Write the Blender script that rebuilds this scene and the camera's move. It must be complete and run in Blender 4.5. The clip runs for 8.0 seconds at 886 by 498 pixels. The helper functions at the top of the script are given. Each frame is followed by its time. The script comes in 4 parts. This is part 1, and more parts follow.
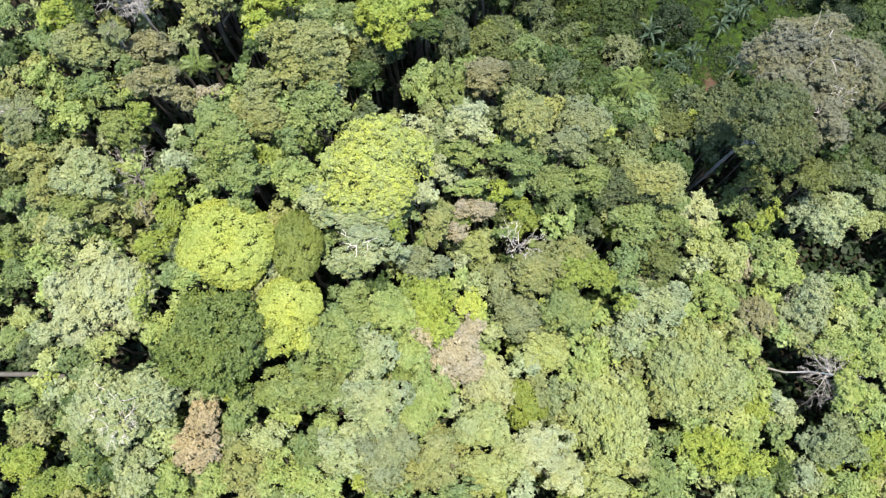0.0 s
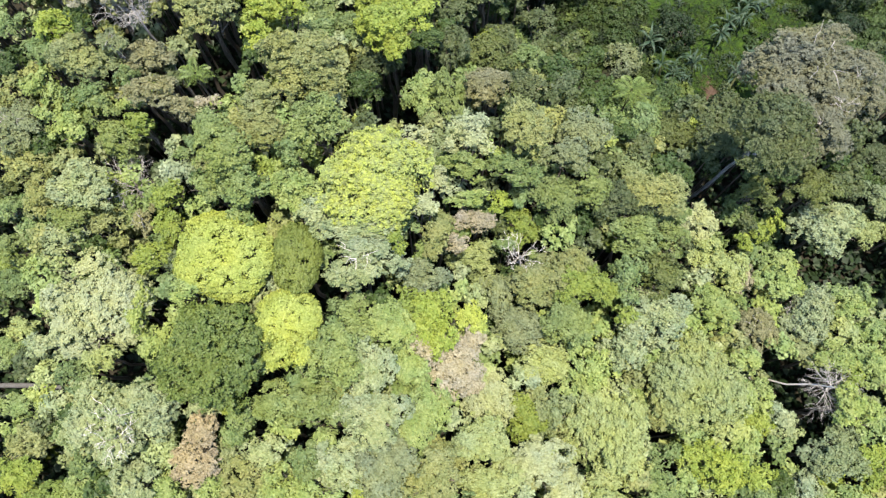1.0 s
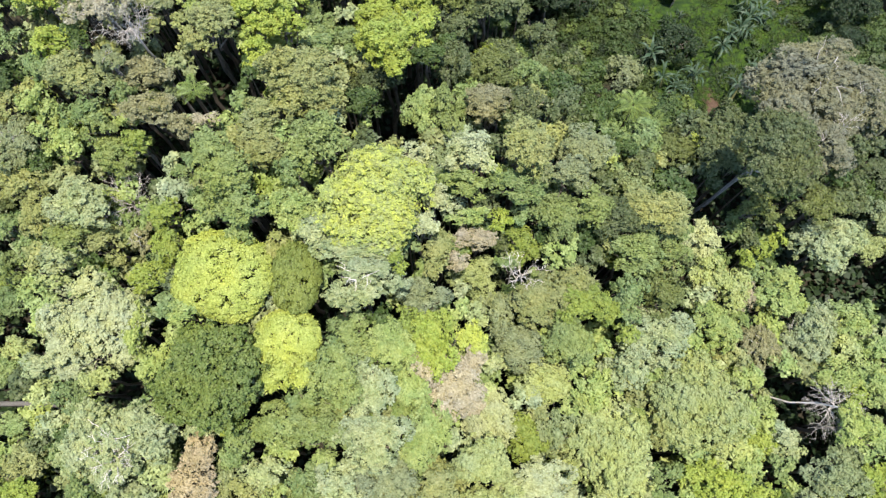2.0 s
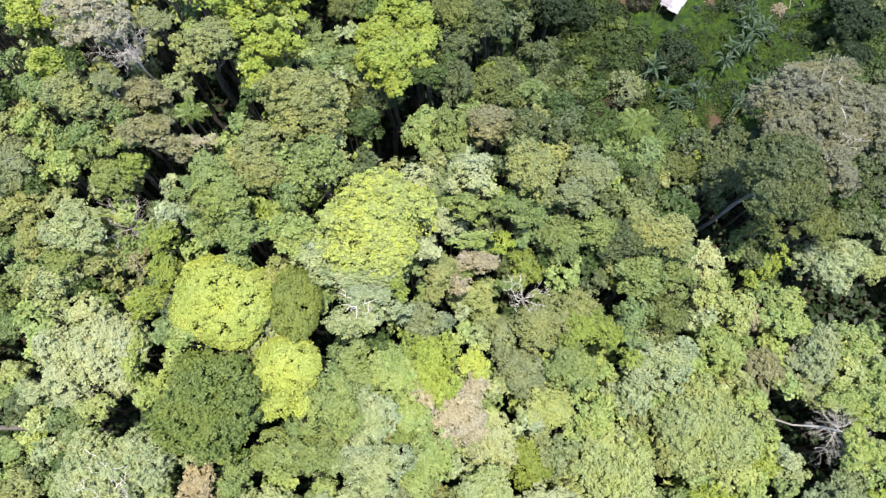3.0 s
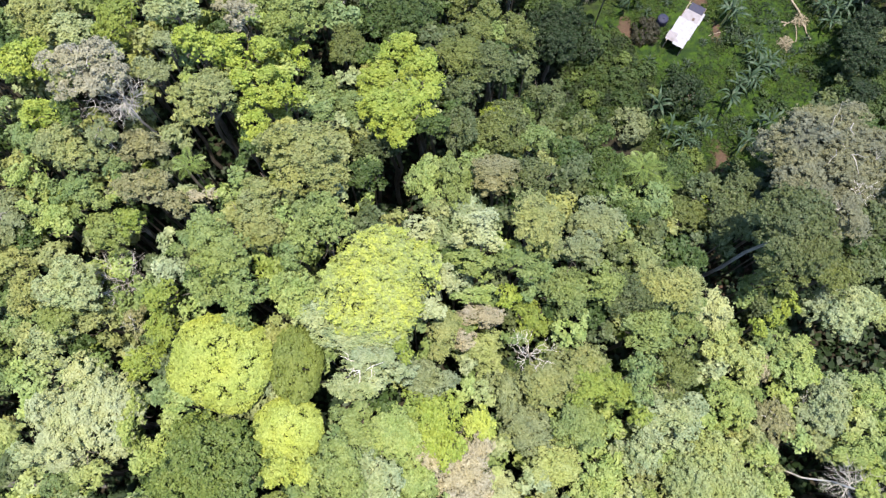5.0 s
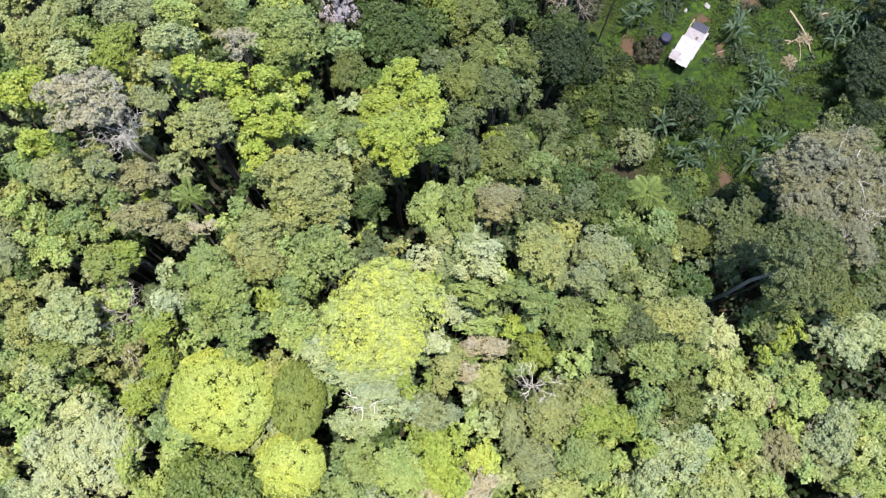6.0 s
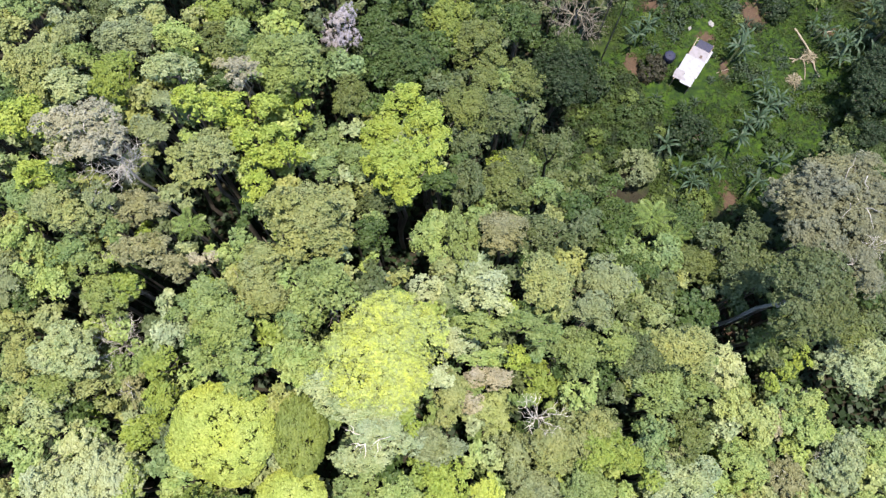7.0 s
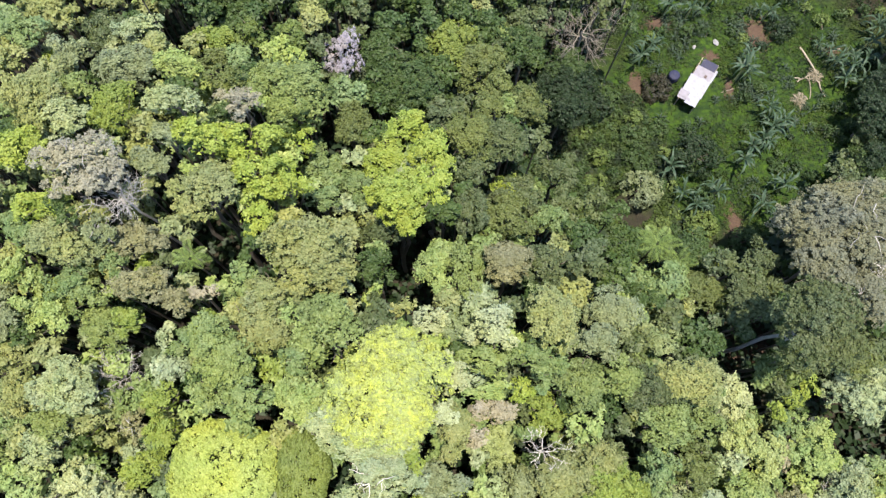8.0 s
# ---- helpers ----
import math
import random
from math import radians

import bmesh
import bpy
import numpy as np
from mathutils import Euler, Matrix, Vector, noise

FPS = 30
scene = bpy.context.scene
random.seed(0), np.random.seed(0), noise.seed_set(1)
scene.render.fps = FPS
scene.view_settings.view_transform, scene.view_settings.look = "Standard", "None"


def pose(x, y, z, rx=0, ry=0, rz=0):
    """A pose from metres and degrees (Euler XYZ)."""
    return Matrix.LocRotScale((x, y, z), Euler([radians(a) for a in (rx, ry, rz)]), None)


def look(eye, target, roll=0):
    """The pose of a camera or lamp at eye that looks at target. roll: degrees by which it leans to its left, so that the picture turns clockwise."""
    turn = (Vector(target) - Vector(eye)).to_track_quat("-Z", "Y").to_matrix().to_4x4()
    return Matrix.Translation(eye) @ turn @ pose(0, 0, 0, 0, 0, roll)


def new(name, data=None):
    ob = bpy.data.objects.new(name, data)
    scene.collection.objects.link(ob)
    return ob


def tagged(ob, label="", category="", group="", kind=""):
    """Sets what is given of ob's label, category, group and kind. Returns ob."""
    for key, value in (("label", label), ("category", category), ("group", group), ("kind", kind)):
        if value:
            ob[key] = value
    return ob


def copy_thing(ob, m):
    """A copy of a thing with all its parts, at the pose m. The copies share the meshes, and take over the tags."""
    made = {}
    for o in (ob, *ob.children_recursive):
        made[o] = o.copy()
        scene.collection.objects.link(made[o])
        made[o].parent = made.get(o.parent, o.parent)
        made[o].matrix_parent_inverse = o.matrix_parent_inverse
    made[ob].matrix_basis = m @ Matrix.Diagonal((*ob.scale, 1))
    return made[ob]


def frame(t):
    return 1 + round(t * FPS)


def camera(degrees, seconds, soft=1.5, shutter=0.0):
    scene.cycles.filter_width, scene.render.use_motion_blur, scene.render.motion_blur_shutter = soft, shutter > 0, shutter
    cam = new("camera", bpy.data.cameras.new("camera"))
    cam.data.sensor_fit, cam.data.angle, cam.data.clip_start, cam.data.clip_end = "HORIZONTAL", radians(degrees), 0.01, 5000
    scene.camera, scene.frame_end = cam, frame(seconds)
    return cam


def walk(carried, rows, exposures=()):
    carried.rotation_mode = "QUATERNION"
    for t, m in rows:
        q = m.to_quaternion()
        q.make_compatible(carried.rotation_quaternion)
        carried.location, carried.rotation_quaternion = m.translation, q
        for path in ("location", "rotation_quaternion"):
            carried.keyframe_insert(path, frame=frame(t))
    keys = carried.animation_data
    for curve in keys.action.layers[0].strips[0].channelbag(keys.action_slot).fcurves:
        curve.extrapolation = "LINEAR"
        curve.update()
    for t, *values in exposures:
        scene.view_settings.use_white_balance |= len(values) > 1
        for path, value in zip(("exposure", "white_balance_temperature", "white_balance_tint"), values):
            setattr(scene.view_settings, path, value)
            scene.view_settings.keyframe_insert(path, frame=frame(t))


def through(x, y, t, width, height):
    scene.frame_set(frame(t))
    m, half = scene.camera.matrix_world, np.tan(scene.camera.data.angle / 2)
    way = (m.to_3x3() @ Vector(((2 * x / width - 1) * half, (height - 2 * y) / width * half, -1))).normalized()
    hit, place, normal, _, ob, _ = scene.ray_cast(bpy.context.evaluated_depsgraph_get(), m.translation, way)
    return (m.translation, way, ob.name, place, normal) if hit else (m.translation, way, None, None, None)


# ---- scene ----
cam = camera(65.2, 8.0, soft=1.35)
METRES, EYE, TILT, LEAN, TURN = 25.0, 104.0, -73.0, 0.0, 0.0
ROWS = [
    (0.0, 0.0, 0.0, 0.0, 0.0, 0.0, -0.0),
    (0.5, -0.004, 0.0087, 0.0237, -0.08, -0.01, -0.07),
    (1.0, -0.0098, 0.0212, 0.0586, -0.17, -0.03, -0.13),
    (1.5, -0.0156, 0.035, 0.0982, -0.26, -0.03, -0.17),
    (3.0, -0.0415, 0.0897, 0.2634, -0.55, -0.12, -0.23),
    (3.5, -0.0507, 0.1082, 0.3211, -0.64, -0.11, -0.24),
    (4.0, -0.0602, 0.129, 0.3871, -0.73, -0.11, -0.24),
    (4.5, -0.0693, 0.1479, 0.4496, -0.79, -0.11, -0.24),
    (6.0, -0.1041, 0.2091, 0.6616, -1.04, -0.18, -0.26),
    (6.5, -0.1144, 0.2292, 0.7279, -1.09, -0.17, -0.25),
    (7.0, -0.1259, 0.2505, 0.7994, -1.14, -0.19, -0.25),
    (7.5, -0.1381, 0.2717, 0.8697, -1.19, -0.2, -0.26),
    (8.0, -0.1502, 0.2939, 0.9437, -1.24, -0.22, -0.26),
]
walk(cam, [(t, pose(0, 0, EYE, TILT, LEAN, TURN) @ pose(METRES * x, METRES * y, METRES * z, 90 + pitch, roll, yaw)) for t, x, y, z, yaw, pitch, roll in ROWS])

# ---- light: a high tropical sun and a clear sky ----
SUN_WAY = Vector((-0.05, 0.05, -1.0)).normalized()
SUN_POWER, SKY_POWER = 4.1, 0.15
scene.view_settings.exposure = 2.03
world = bpy.data.worlds.new("sky")
scene.world = world
world.use_nodes = True
wt = world.node_tree
sky = wt.nodes.new("ShaderNodeTexSky")
sky.sky_type = "NISHITA"
sky.sun_disc = False
sky.sun_elevation = math.asin(-SUN_WAY.z)
sky.sun_rotation = math.atan2(-SUN_WAY.x, -SUN_WAY.y)
sky.altitude = 600
wt.nodes["Background"].inputs["Strength"].default_value = SKY_POWER
wt.links.new(sky.outputs["Color"], wt.nodes["Background"].inputs["Color"])
lamp = bpy.data.lights.new("sun", "SUN")
lamp.energy, lamp.angle, lamp.color = SUN_POWER, radians(0.53), (1.0, 0.89, 0.765)
new("sun", lamp).matrix_world = look((0, 0, 150), Vector((0, 0, 150)) + SUN_WAY)


# ---- materials ----
class Mat:
    """A small node builder."""

    def __init__(self, name):
        self.m = bpy.data.materials.new(name)
        self.m.use_nodes = True
        self.t = self.m.node_tree
        self.b = self.t.nodes["Principled BSDF"]
        self.out = self.t.nodes["Material Output"]

    def node(self, kind, **vals):
        n = self.t.nodes.new(kind)
        for k, v in vals.items():
            if k in n.inputs:
                n.inputs[k].default_value = v
            else:
                setattr(n, k, v)
        return n

    def link(self, a, b):
        self.t.links.new(a, b)

    def noise(self, scale, detail=3.0, rough=0.55, coord=None):
        n = self.node("ShaderNodeTexNoise", Scale=scale, Detail=detail, Roughness=rough)
        if coord is None:
            coord = self.node("ShaderNodeTexCoord").outputs["Object"]
        self.link(coord, n.inputs["Vector"])
        return n.outputs["Fac"]

    def span(self, value, a, b, c, d):
        n = self.node("ShaderNodeMapRange")
        for i, v in zip((1, 2, 3, 4), (a, b, c, d)):
            n.inputs[i].default_value = v
        self.link(value, n.inputs[0])
        return n.outputs[0]

    def math(self, op, a, b):
        n = self.node("ShaderNodeMath", operation=op)
        for i, v in enumerate((a, b)):
            if isinstance(v, (int, float)):
                n.inputs[i].default_value = v
            else:
                self.link(v, n.inputs[i])
        return n.outputs[0]

    def mix(self, fac, a, b, kind="MIX"):
        n = self.node("ShaderNodeMix", data_type="RGBA", blend_type=kind)
        for i, v in ((0, fac), (6, a), (7, b)):
            if isinstance(v, (int, float)):
                n.inputs[i].default_value = v
            elif isinstance(v, tuple):
                n.inputs[i].default_value = (*v, 1)
            else:
                self.link(v, n.inputs[i])
        return n.outputs[2]

    def scaled(self, colour, value):
        n = self.node("ShaderNodeVectorMath", operation="SCALE")
        self.link(colour, n.inputs[0])
        self.link(value, n.inputs["Scale"])
        return n.outputs[0]

    def bump(self, height, strength, distance):
        n = self.node("ShaderNodeBump", Strength=strength, Distance=distance)
        self.link(height, n.inputs["Height"])
        self.link(n.outputs[0], self.b.inputs["Normal"])


def leaf_material(name, colour, second, through=0.3, gloss=0.6, spread=0.12, patch_scale=0.55):
    """Leaves of two related colours, each leaf and each bough a little different."""
    k = Mat(name)
    geo, info = k.node("ShaderNodeNewGeometry"), k.node("ShaderNodeObjectInfo")
    island = geo.outputs["Random Per Island"]
    patch = k.span(k.noise(patch_scale, 3), 0.35, 0.65, 0.0, 1.0)
    fac = k.math("ADD", k.math("MULTIPLY", patch, 0.55), k.math("MULTIPLY", island, 0.45))
    col = k.mix(fac, colour, second)
    value = k.math("MULTIPLY", k.span(island, 0, 1, 1 - spread, 1 + spread), k.span(info.outputs["Random"], 0, 1, 0.93, 1.07))
    col = k.scaled(col, value)
    # young yellower shoots here, greyer older leaves there
    young = k.mix(k.span(k.noise(0.17, 3), 0.36, 0.64, 0.0, 1.0), (0.95, 0.98, 1.30), (1.11, 1.05, 0.92))
    col = k.mix(1.0, col, young, "MULTIPLY")
    k.link(col, k.b.inputs["Base Color"])
    k.b.inputs["Roughness"].default_value = gloss
    k.b.inputs["Specular IOR Level"].default_value = 0.3
    trans = k.node("ShaderNodeBsdfTranslucent")
    k.link(k.mix(1.0, col, (1.0, 1.0, 0.72), "MULTIPLY"), trans.inputs["Color"])
    blend = k.node("ShaderNodeMixShader")
    blend.inputs[0].default_value = through + 0.1
    k.link(k.b.outputs[0], blend.inputs[1])
    k.link(trans.outputs[0], blend.inputs[2])
    k.link(blend.outputs[0], k.out.inputs["Surface"])
    return k.m


def bark_material(name, dark, pale, scale=1.6):
    k = Mat(name)
    streak = k.node("ShaderNodeTexCoord")
    squeeze = k.node("ShaderNodeMapping")
    squeeze.inputs["Scale"].default_value = (3.0, 3.0, 0.6)
    k.link(streak.outputs["Object"], squeeze.inputs["Vector"])
    n = k.noise(scale * 2.5, 5, 0.65, squeeze.outputs[0])
    m = k.noise(scale * 0.4, 3)
    col = k.mix(k.span(n, 0.35, 0.68, 0, 1), dark, pale)
    col = k.scaled(col, k.span(m, 0.3, 0.7, 0.75, 1.2))
    k.link(col, k.b.inputs["Base Color"])
    k.b.inputs["Roughness"].default_value = 0.85
    k.bump(n, 0.6, 0.03)
    return k.m


LEAF = {
    "yel": leaf_material("leaf_yellow_green", (0.208, 0.264, 0.043), (0.266, 0.310, 0.064), 0.35, 0.6, 0.15),
    "flw": leaf_material("leaf_yellow_flowers", (0.142, 0.180, 0.074), (0.268, 0.322, 0.052), 0.33, 0.6, 0.12, 1.3),
    "olv": leaf_material("leaf_golden_olive", (0.085, 0.118, 0.020), (0.128, 0.162, 0.031), 0.3),
    "rus": leaf_material("leaf_dry_orange", (0.178, 0.162, 0.088), (0.250, 0.218, 0.132), 0.25),
    "bei": leaf_material("leaf_grey_beige", (0.135, 0.138, 0.086), (0.205, 0.203, 0.135), 0.25),
    "lim": leaf_material("leaf_lime", (0.1288, 0.189, 0.0252), (0.1926, 0.2354, 0.0405), 0.3),
    "lgt": leaf_material("leaf_light_green", (0.118, 0.1819, 0.0449), (0.2022, 0.2461, 0.0749), 0.3),
    "grn": leaf_material("leaf_green", (0.0683, 0.115, 0.034), (0.1208, 0.16, 0.052), 0.25),
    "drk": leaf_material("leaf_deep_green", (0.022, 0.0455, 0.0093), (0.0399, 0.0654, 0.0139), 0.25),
    "oli": leaf_material("leaf_olive", (0.105, 0.135, 0.042), (0.1733, 0.19, 0.065), 0.28),
    "ols": leaf_material("leaf_bright_olive", (0.1, 0.148, 0.024), (0.152, 0.192, 0.034), 0.3),
    "pal": leaf_material("leaf_pale", (0.1894, 0.2266, 0.1003), (0.2541, 0.2897, 0.1473), 0.3),
    "sil": leaf_material("leaf_silver_green", (0.1149, 0.1592, 0.0647), (0.1933, 0.224, 0.1045), 0.22),
    "blu": leaf_material("leaf_blue_green", (0.084, 0.12, 0.045), (0.1418, 0.175, 0.075), 0.22),
    "brn": leaf_material("leaf_bronze", (0.100, 0.108, 0.045), (0.160, 0.162, 0.074), 0.25),
    "pnk": leaf_material("leaf_dry_tan", (0.176, 0.168, 0.094), (0.240, 0.225, 0.140), 0.25),
    "plo": leaf_material("leaf_pale_olive", (0.1584, 0.2054, 0.0642), (0.2193, 0.2589, 0.0963), 0.3),
    # near-black shrub leaf; also carries painted shade of forest floor and clearing edge
    "shd": leaf_material("leaf_dark_shrub_and_shade", (0.0071, 0.019, 0.0048), (0.0162, 0.032, 0.0088), 0.25),
    "lil": leaf_material("twig_lilac_grey", (0.14, 0.131, 0.131), (0.23, 0.217, 0.22), 0.1, 0.8),
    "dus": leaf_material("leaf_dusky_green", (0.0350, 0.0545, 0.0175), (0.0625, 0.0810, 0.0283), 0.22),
    "odk": leaf_material("leaf_deep_olive", (0.055, 0.077, 0.018), (0.090, 0.112, 0.028), 0.27),
    "viv": leaf_material("leaf_vivid_green", (0.058, 0.092, 0.019), (0.102, 0.138, 0.029), 0.3),
    "mid": leaf_material("leaf_dull_green", (0.0829, 0.1211, 0.0311), (0.1366, 0.1757, 0.0512), 0.27),
    "gym": leaf_material("leaf_greyish_green", (0.0887, 0.1158, 0.0496), (0.1417, 0.1701, 0.0772), 0.25),
    "wee": leaf_material("leaf_weed", (0.012, 0.028, 0.006), (0.027, 0.052, 0.009), 0.25),
    "umb": leaf_material("leaf_dark_brownish", (0.014, 0.015, 0.007), (0.028, 0.026, 0.012), 0.2),
    "gry": leaf_material("leaf_grey_brown", (0.078, 0.087, 0.047), (0.122, 0.129, 0.074), 0.22),
}
BANANA = leaf_material("banana_leaf", (0.021, 0.043, 0.020), (0.039, 0.066, 0.030), 0.25, 0.6, 0.25)
FROND = leaf_material("palm_frond", (0.075, 0.12, 0.026), (0.12, 0.165, 0.04), 0.3, 0.5, 0.25)
DRY = leaf_material("dry_frond", (0.121, 0.1045, 0.06), (0.187, 0.165, 0.105), 0.2, 0.7, 0.25)


def meadow_material(name, deep, fresh, dry):
    """Low growth in patches of deep green, fresh yellow-green and a little straw."""
    k = Mat(name)
    island = k.node("ShaderNodeNewGeometry").outputs["Random Per Island"]
    wide, mid = k.noise(0.12, 4), k.noise(0.45, 4)
    fac = k.span(k.math("ADD", k.math("MULTIPLY", wide, 0.6), k.math("MULTIPLY", mid, 0.4)), 0.42, 0.60, 0, 1)
    col = k.mix(fac, deep, fresh)
    col = k.mix(k.span(k.noise(0.33, 5), 0.60, 0.72, 0, 0.7), col, dry)
    col = k.scaled(col, k.span(island, 0, 1, 0.8, 1.2))
    k.link(col, k.b.inputs["Base Color"])
    k.b.inputs["Roughness"].default_value = 0.7
    k.b.inputs["Specular IOR Level"].default_value = 0.25
    trans = k.node("ShaderNodeBsdfTranslucent")
    k.link(col, trans.inputs["Color"])
    blend = k.node("ShaderNodeMixShader")
    blend.inputs[0].default_value = 0.3
    k.link(k.b.outputs[0], blend.inputs[1])
    k.link(trans.outputs[0], blend.inputs[2])
    k.link(blend.outputs[0], k.out.inputs["Surface"])
    return k.m


HERB = meadow_material("herb", (0.008, 0.017, 0.005), (0.030, 0.050, 0.006), (0.026, 0.030, 0.011))
GRASS = meadow_material("grass_blade", (0.008, 0.018, 0.005), (0.034, 0.055, 0.006), (0.032, 0.036, 0.014))
STRAP = leaf_material("strap_leaf", (0.015, 0.030, 0.013), (0.030, 0.050, 0.022), 0.25, 0.6, 0.2)
BARK = bark_material("bark_brown", (0.042, 0.033, 0.024), (0.12, 0.102, 0.078))
PALE_BARK = bark_material("bark_pale", (0.26, 0.24, 0.21), (0.52, 0.50, 0.46))
DEAD_BARK = bark_material("bark_dead", (0.14, 0.132, 0.118), (0.31, 0.295, 0.265))
GREY_BARK = bark_material("bark_grey", (0.055, 0.053, 0.048), (0.135, 0.13, 0.12))
WET_BARK = bark_material("bark_dark_grey", (0.026, 0.026, 0.025), (0.085, 0.083, 0.078))
TWIG_BARK = bark_material("bark_brownish_twig", (0.075, 0.066, 0.05), (0.15, 0.135, 0.105))
STEM = bark_material("banana_stem", (0.10, 0.13, 0.04), (0.25, 0.24, 0.10))


def ground_z(x, y):
    """The lie of the land: a hillside that falls to a clearing with a shallow gully."""
    s = min(1.0, max(0.0, (8 - x) / 50.0))
    hill = 9.5 * s * s * (3 - 2 * s)
    gully = -4.5 * math.exp(-((x - 18) / 9) ** 2 - ((y - 72) / 16) ** 2)
    r = min(1.0, max(0.0, (52 - y) / 25.0)) * min(1.0, max(0.0, (x - 5) / 25.0))
    fade = math.exp(-((x / 170.0) ** 2 + (y / 170.0) ** 2))
    lumps = 0.5 * noise.noise((x * 0.09, y * 0.09, 0)) + 0.15 * noise.noise((x * 0.4, y * 0.4, 3))
    knoll = 1.0 * math.exp(-((x - 42) / 10) ** 2 - ((y - 86) / 10) ** 2)
    return (hill + gully + knoll - 3.0 * r) * fade + lumps


def ground_material():
    k = Mat("ground")
    coord = k.node("ShaderNodeTexCoord").outputs["Object"]
    big, mid, fine = k.noise(0.16, 4), k.noise(1.1, 4), k.noise(6.0, 5, 0.65)
    # litter colour is taken near black to hold the shade under the trees
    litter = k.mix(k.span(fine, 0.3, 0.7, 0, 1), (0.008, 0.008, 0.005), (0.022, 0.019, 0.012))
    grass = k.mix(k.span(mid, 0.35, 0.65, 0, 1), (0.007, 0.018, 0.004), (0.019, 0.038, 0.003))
    soil = k.mix(k.span(fine, 0.3, 0.7, 0, 1), (0.024, 0.015, 0.010), (0.060, 0.040, 0.028))
    spots = None
    for x, y, rx, ry in ((31.3, 84.3, 1.3, 3.4), (53.4, 95.6, 2.6, 3.4), (36.2, 97.3, 2.6, 1.6), (45.3, 60.0, 1.4, 3.6), (46.9, 84.2, 0.9, 2.4), (44.7, 90.6, 1.6, 1.2), (35.4, 62.4, 1.3, 1.0), (66.6, 92.4, 1.6, 0.9), (45.5, 40.0, 3.5, 3.5), (47.0, 2.6, 3.0, 3.5), (28.0, 2.5, 2.2, 2.5)):
        mp = k.node("ShaderNodeMapping", vector_type="POINT")
        mp.inputs["Location"].default_value = (-x / rx, -y / ry, 0)
        mp.inputs["Scale"].default_value = (1 / rx, 1 / ry, 0)
        k.link(coord, mp.inputs["Vector"])
        ln = k.node("ShaderNodeVectorMath", operation="LENGTH")
        k.link(mp.outputs[0], ln.inputs[0])
        spot = k.span(k.math("ADD", ln.outputs["Value"], k.math("MULTIPLY", k.math("SUBTRACT", mid, 0.5), 3.0)), 1.2, 0.7, 0, 1)
        spots = spot if spots is None else k.math("MAXIMUM", spots, spot)
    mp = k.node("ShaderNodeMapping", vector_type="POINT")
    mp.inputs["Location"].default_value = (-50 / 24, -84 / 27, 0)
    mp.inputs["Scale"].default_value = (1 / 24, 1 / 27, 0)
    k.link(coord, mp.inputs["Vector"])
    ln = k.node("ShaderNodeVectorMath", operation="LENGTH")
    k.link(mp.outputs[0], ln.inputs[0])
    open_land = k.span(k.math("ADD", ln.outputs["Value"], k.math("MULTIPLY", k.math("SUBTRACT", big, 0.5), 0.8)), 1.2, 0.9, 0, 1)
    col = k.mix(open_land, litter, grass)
    col = k.mix(spots, col, soil)
    col = k.scaled(col, k.span(mid, 0.25, 0.75, 0.75, 1.25))
    k.link(col, k.b.inputs["Base Color"])
    k.b.inputs["Roughness"].default_value = 0.95
    k.b.inputs["Specular IOR Level"].default_value = 0.15
    k.bump(fine, 0.7, 0.12)
    return k.m


# ---- mesh helpers ----
def mesh_of(name, verts, faces, material, smooth=False):
    """A mesh from an array of corners and an array of equal-sided faces."""
    verts, faces = np.asarray(verts, dtype=np.float32), np.asarray(faces, dtype=np.int32)
    me = bpy.data.meshes.new(name)
    n, sides = faces.shape
    me.vertices.add(len(verts))
    me.vertices.foreach_set("co", verts.ravel())
    me.loops.add(n * sides)
    me.loops.foreach_set("vertex_index", faces.ravel())
    me.polygons.add(n)
    me.polygons.foreach_set("loop_start", np.arange(0, n * sides, sides, dtype=np.int32))
    if smooth:
        me.polygons.foreach_set("use_smooth", np.ones(n, dtype=bool))
    for m in material if isinstance(material, list) else [material]:
        me.materials.append(m)
    me.update(calc_edges=True)
    return me


def part_of(name, me, parent, label=""):
    ob = new(name, me)
    ob.parent = parent
    if label:
        tagged(ob, label)
    return ob


def part(name, bm, material, parent, label=""):
    """Links a bmesh as one mesh object under a thing or a part."""
    me = bpy.data.meshes.new(name)
    bm.to_mesh(me)
    bm.free()
    me.materials.append(material)
    return part_of(name, me, parent, label)


def unit(v):
    return v / np.maximum(np.linalg.norm(v, axis=1, keepdims=True), 1e-6)


def kites(rng, at, normal, length, width):
    """Leaf blades: one bent four-cornered blade at each place, facing its normal."""
    n = len(at)
    t = unit(np.cross(normal, rng.normal(size=(n, 3))))
    b = np.cross(normal, t)
    length, width = np.broadcast_to(length, n)[:, None], np.broadcast_to(width, n)[:, None]
    v = np.empty((n, 4, 3))
    v[:, 0] = at - t * length * 0.5
    v[:, 1] = at + b * width * 0.5 + t * length * 0.05 + normal * length * 0.06
    v[:, 2] = at + t * length * 0.5 - normal * length * 0.12
    v[:, 3] = at - b * width * 0.5 + t * length * 0.05 + normal * length * 0.06
    return v.reshape(-1, 3)


def quads(count):
    return np.arange(count * 4).reshape(-1, 4)


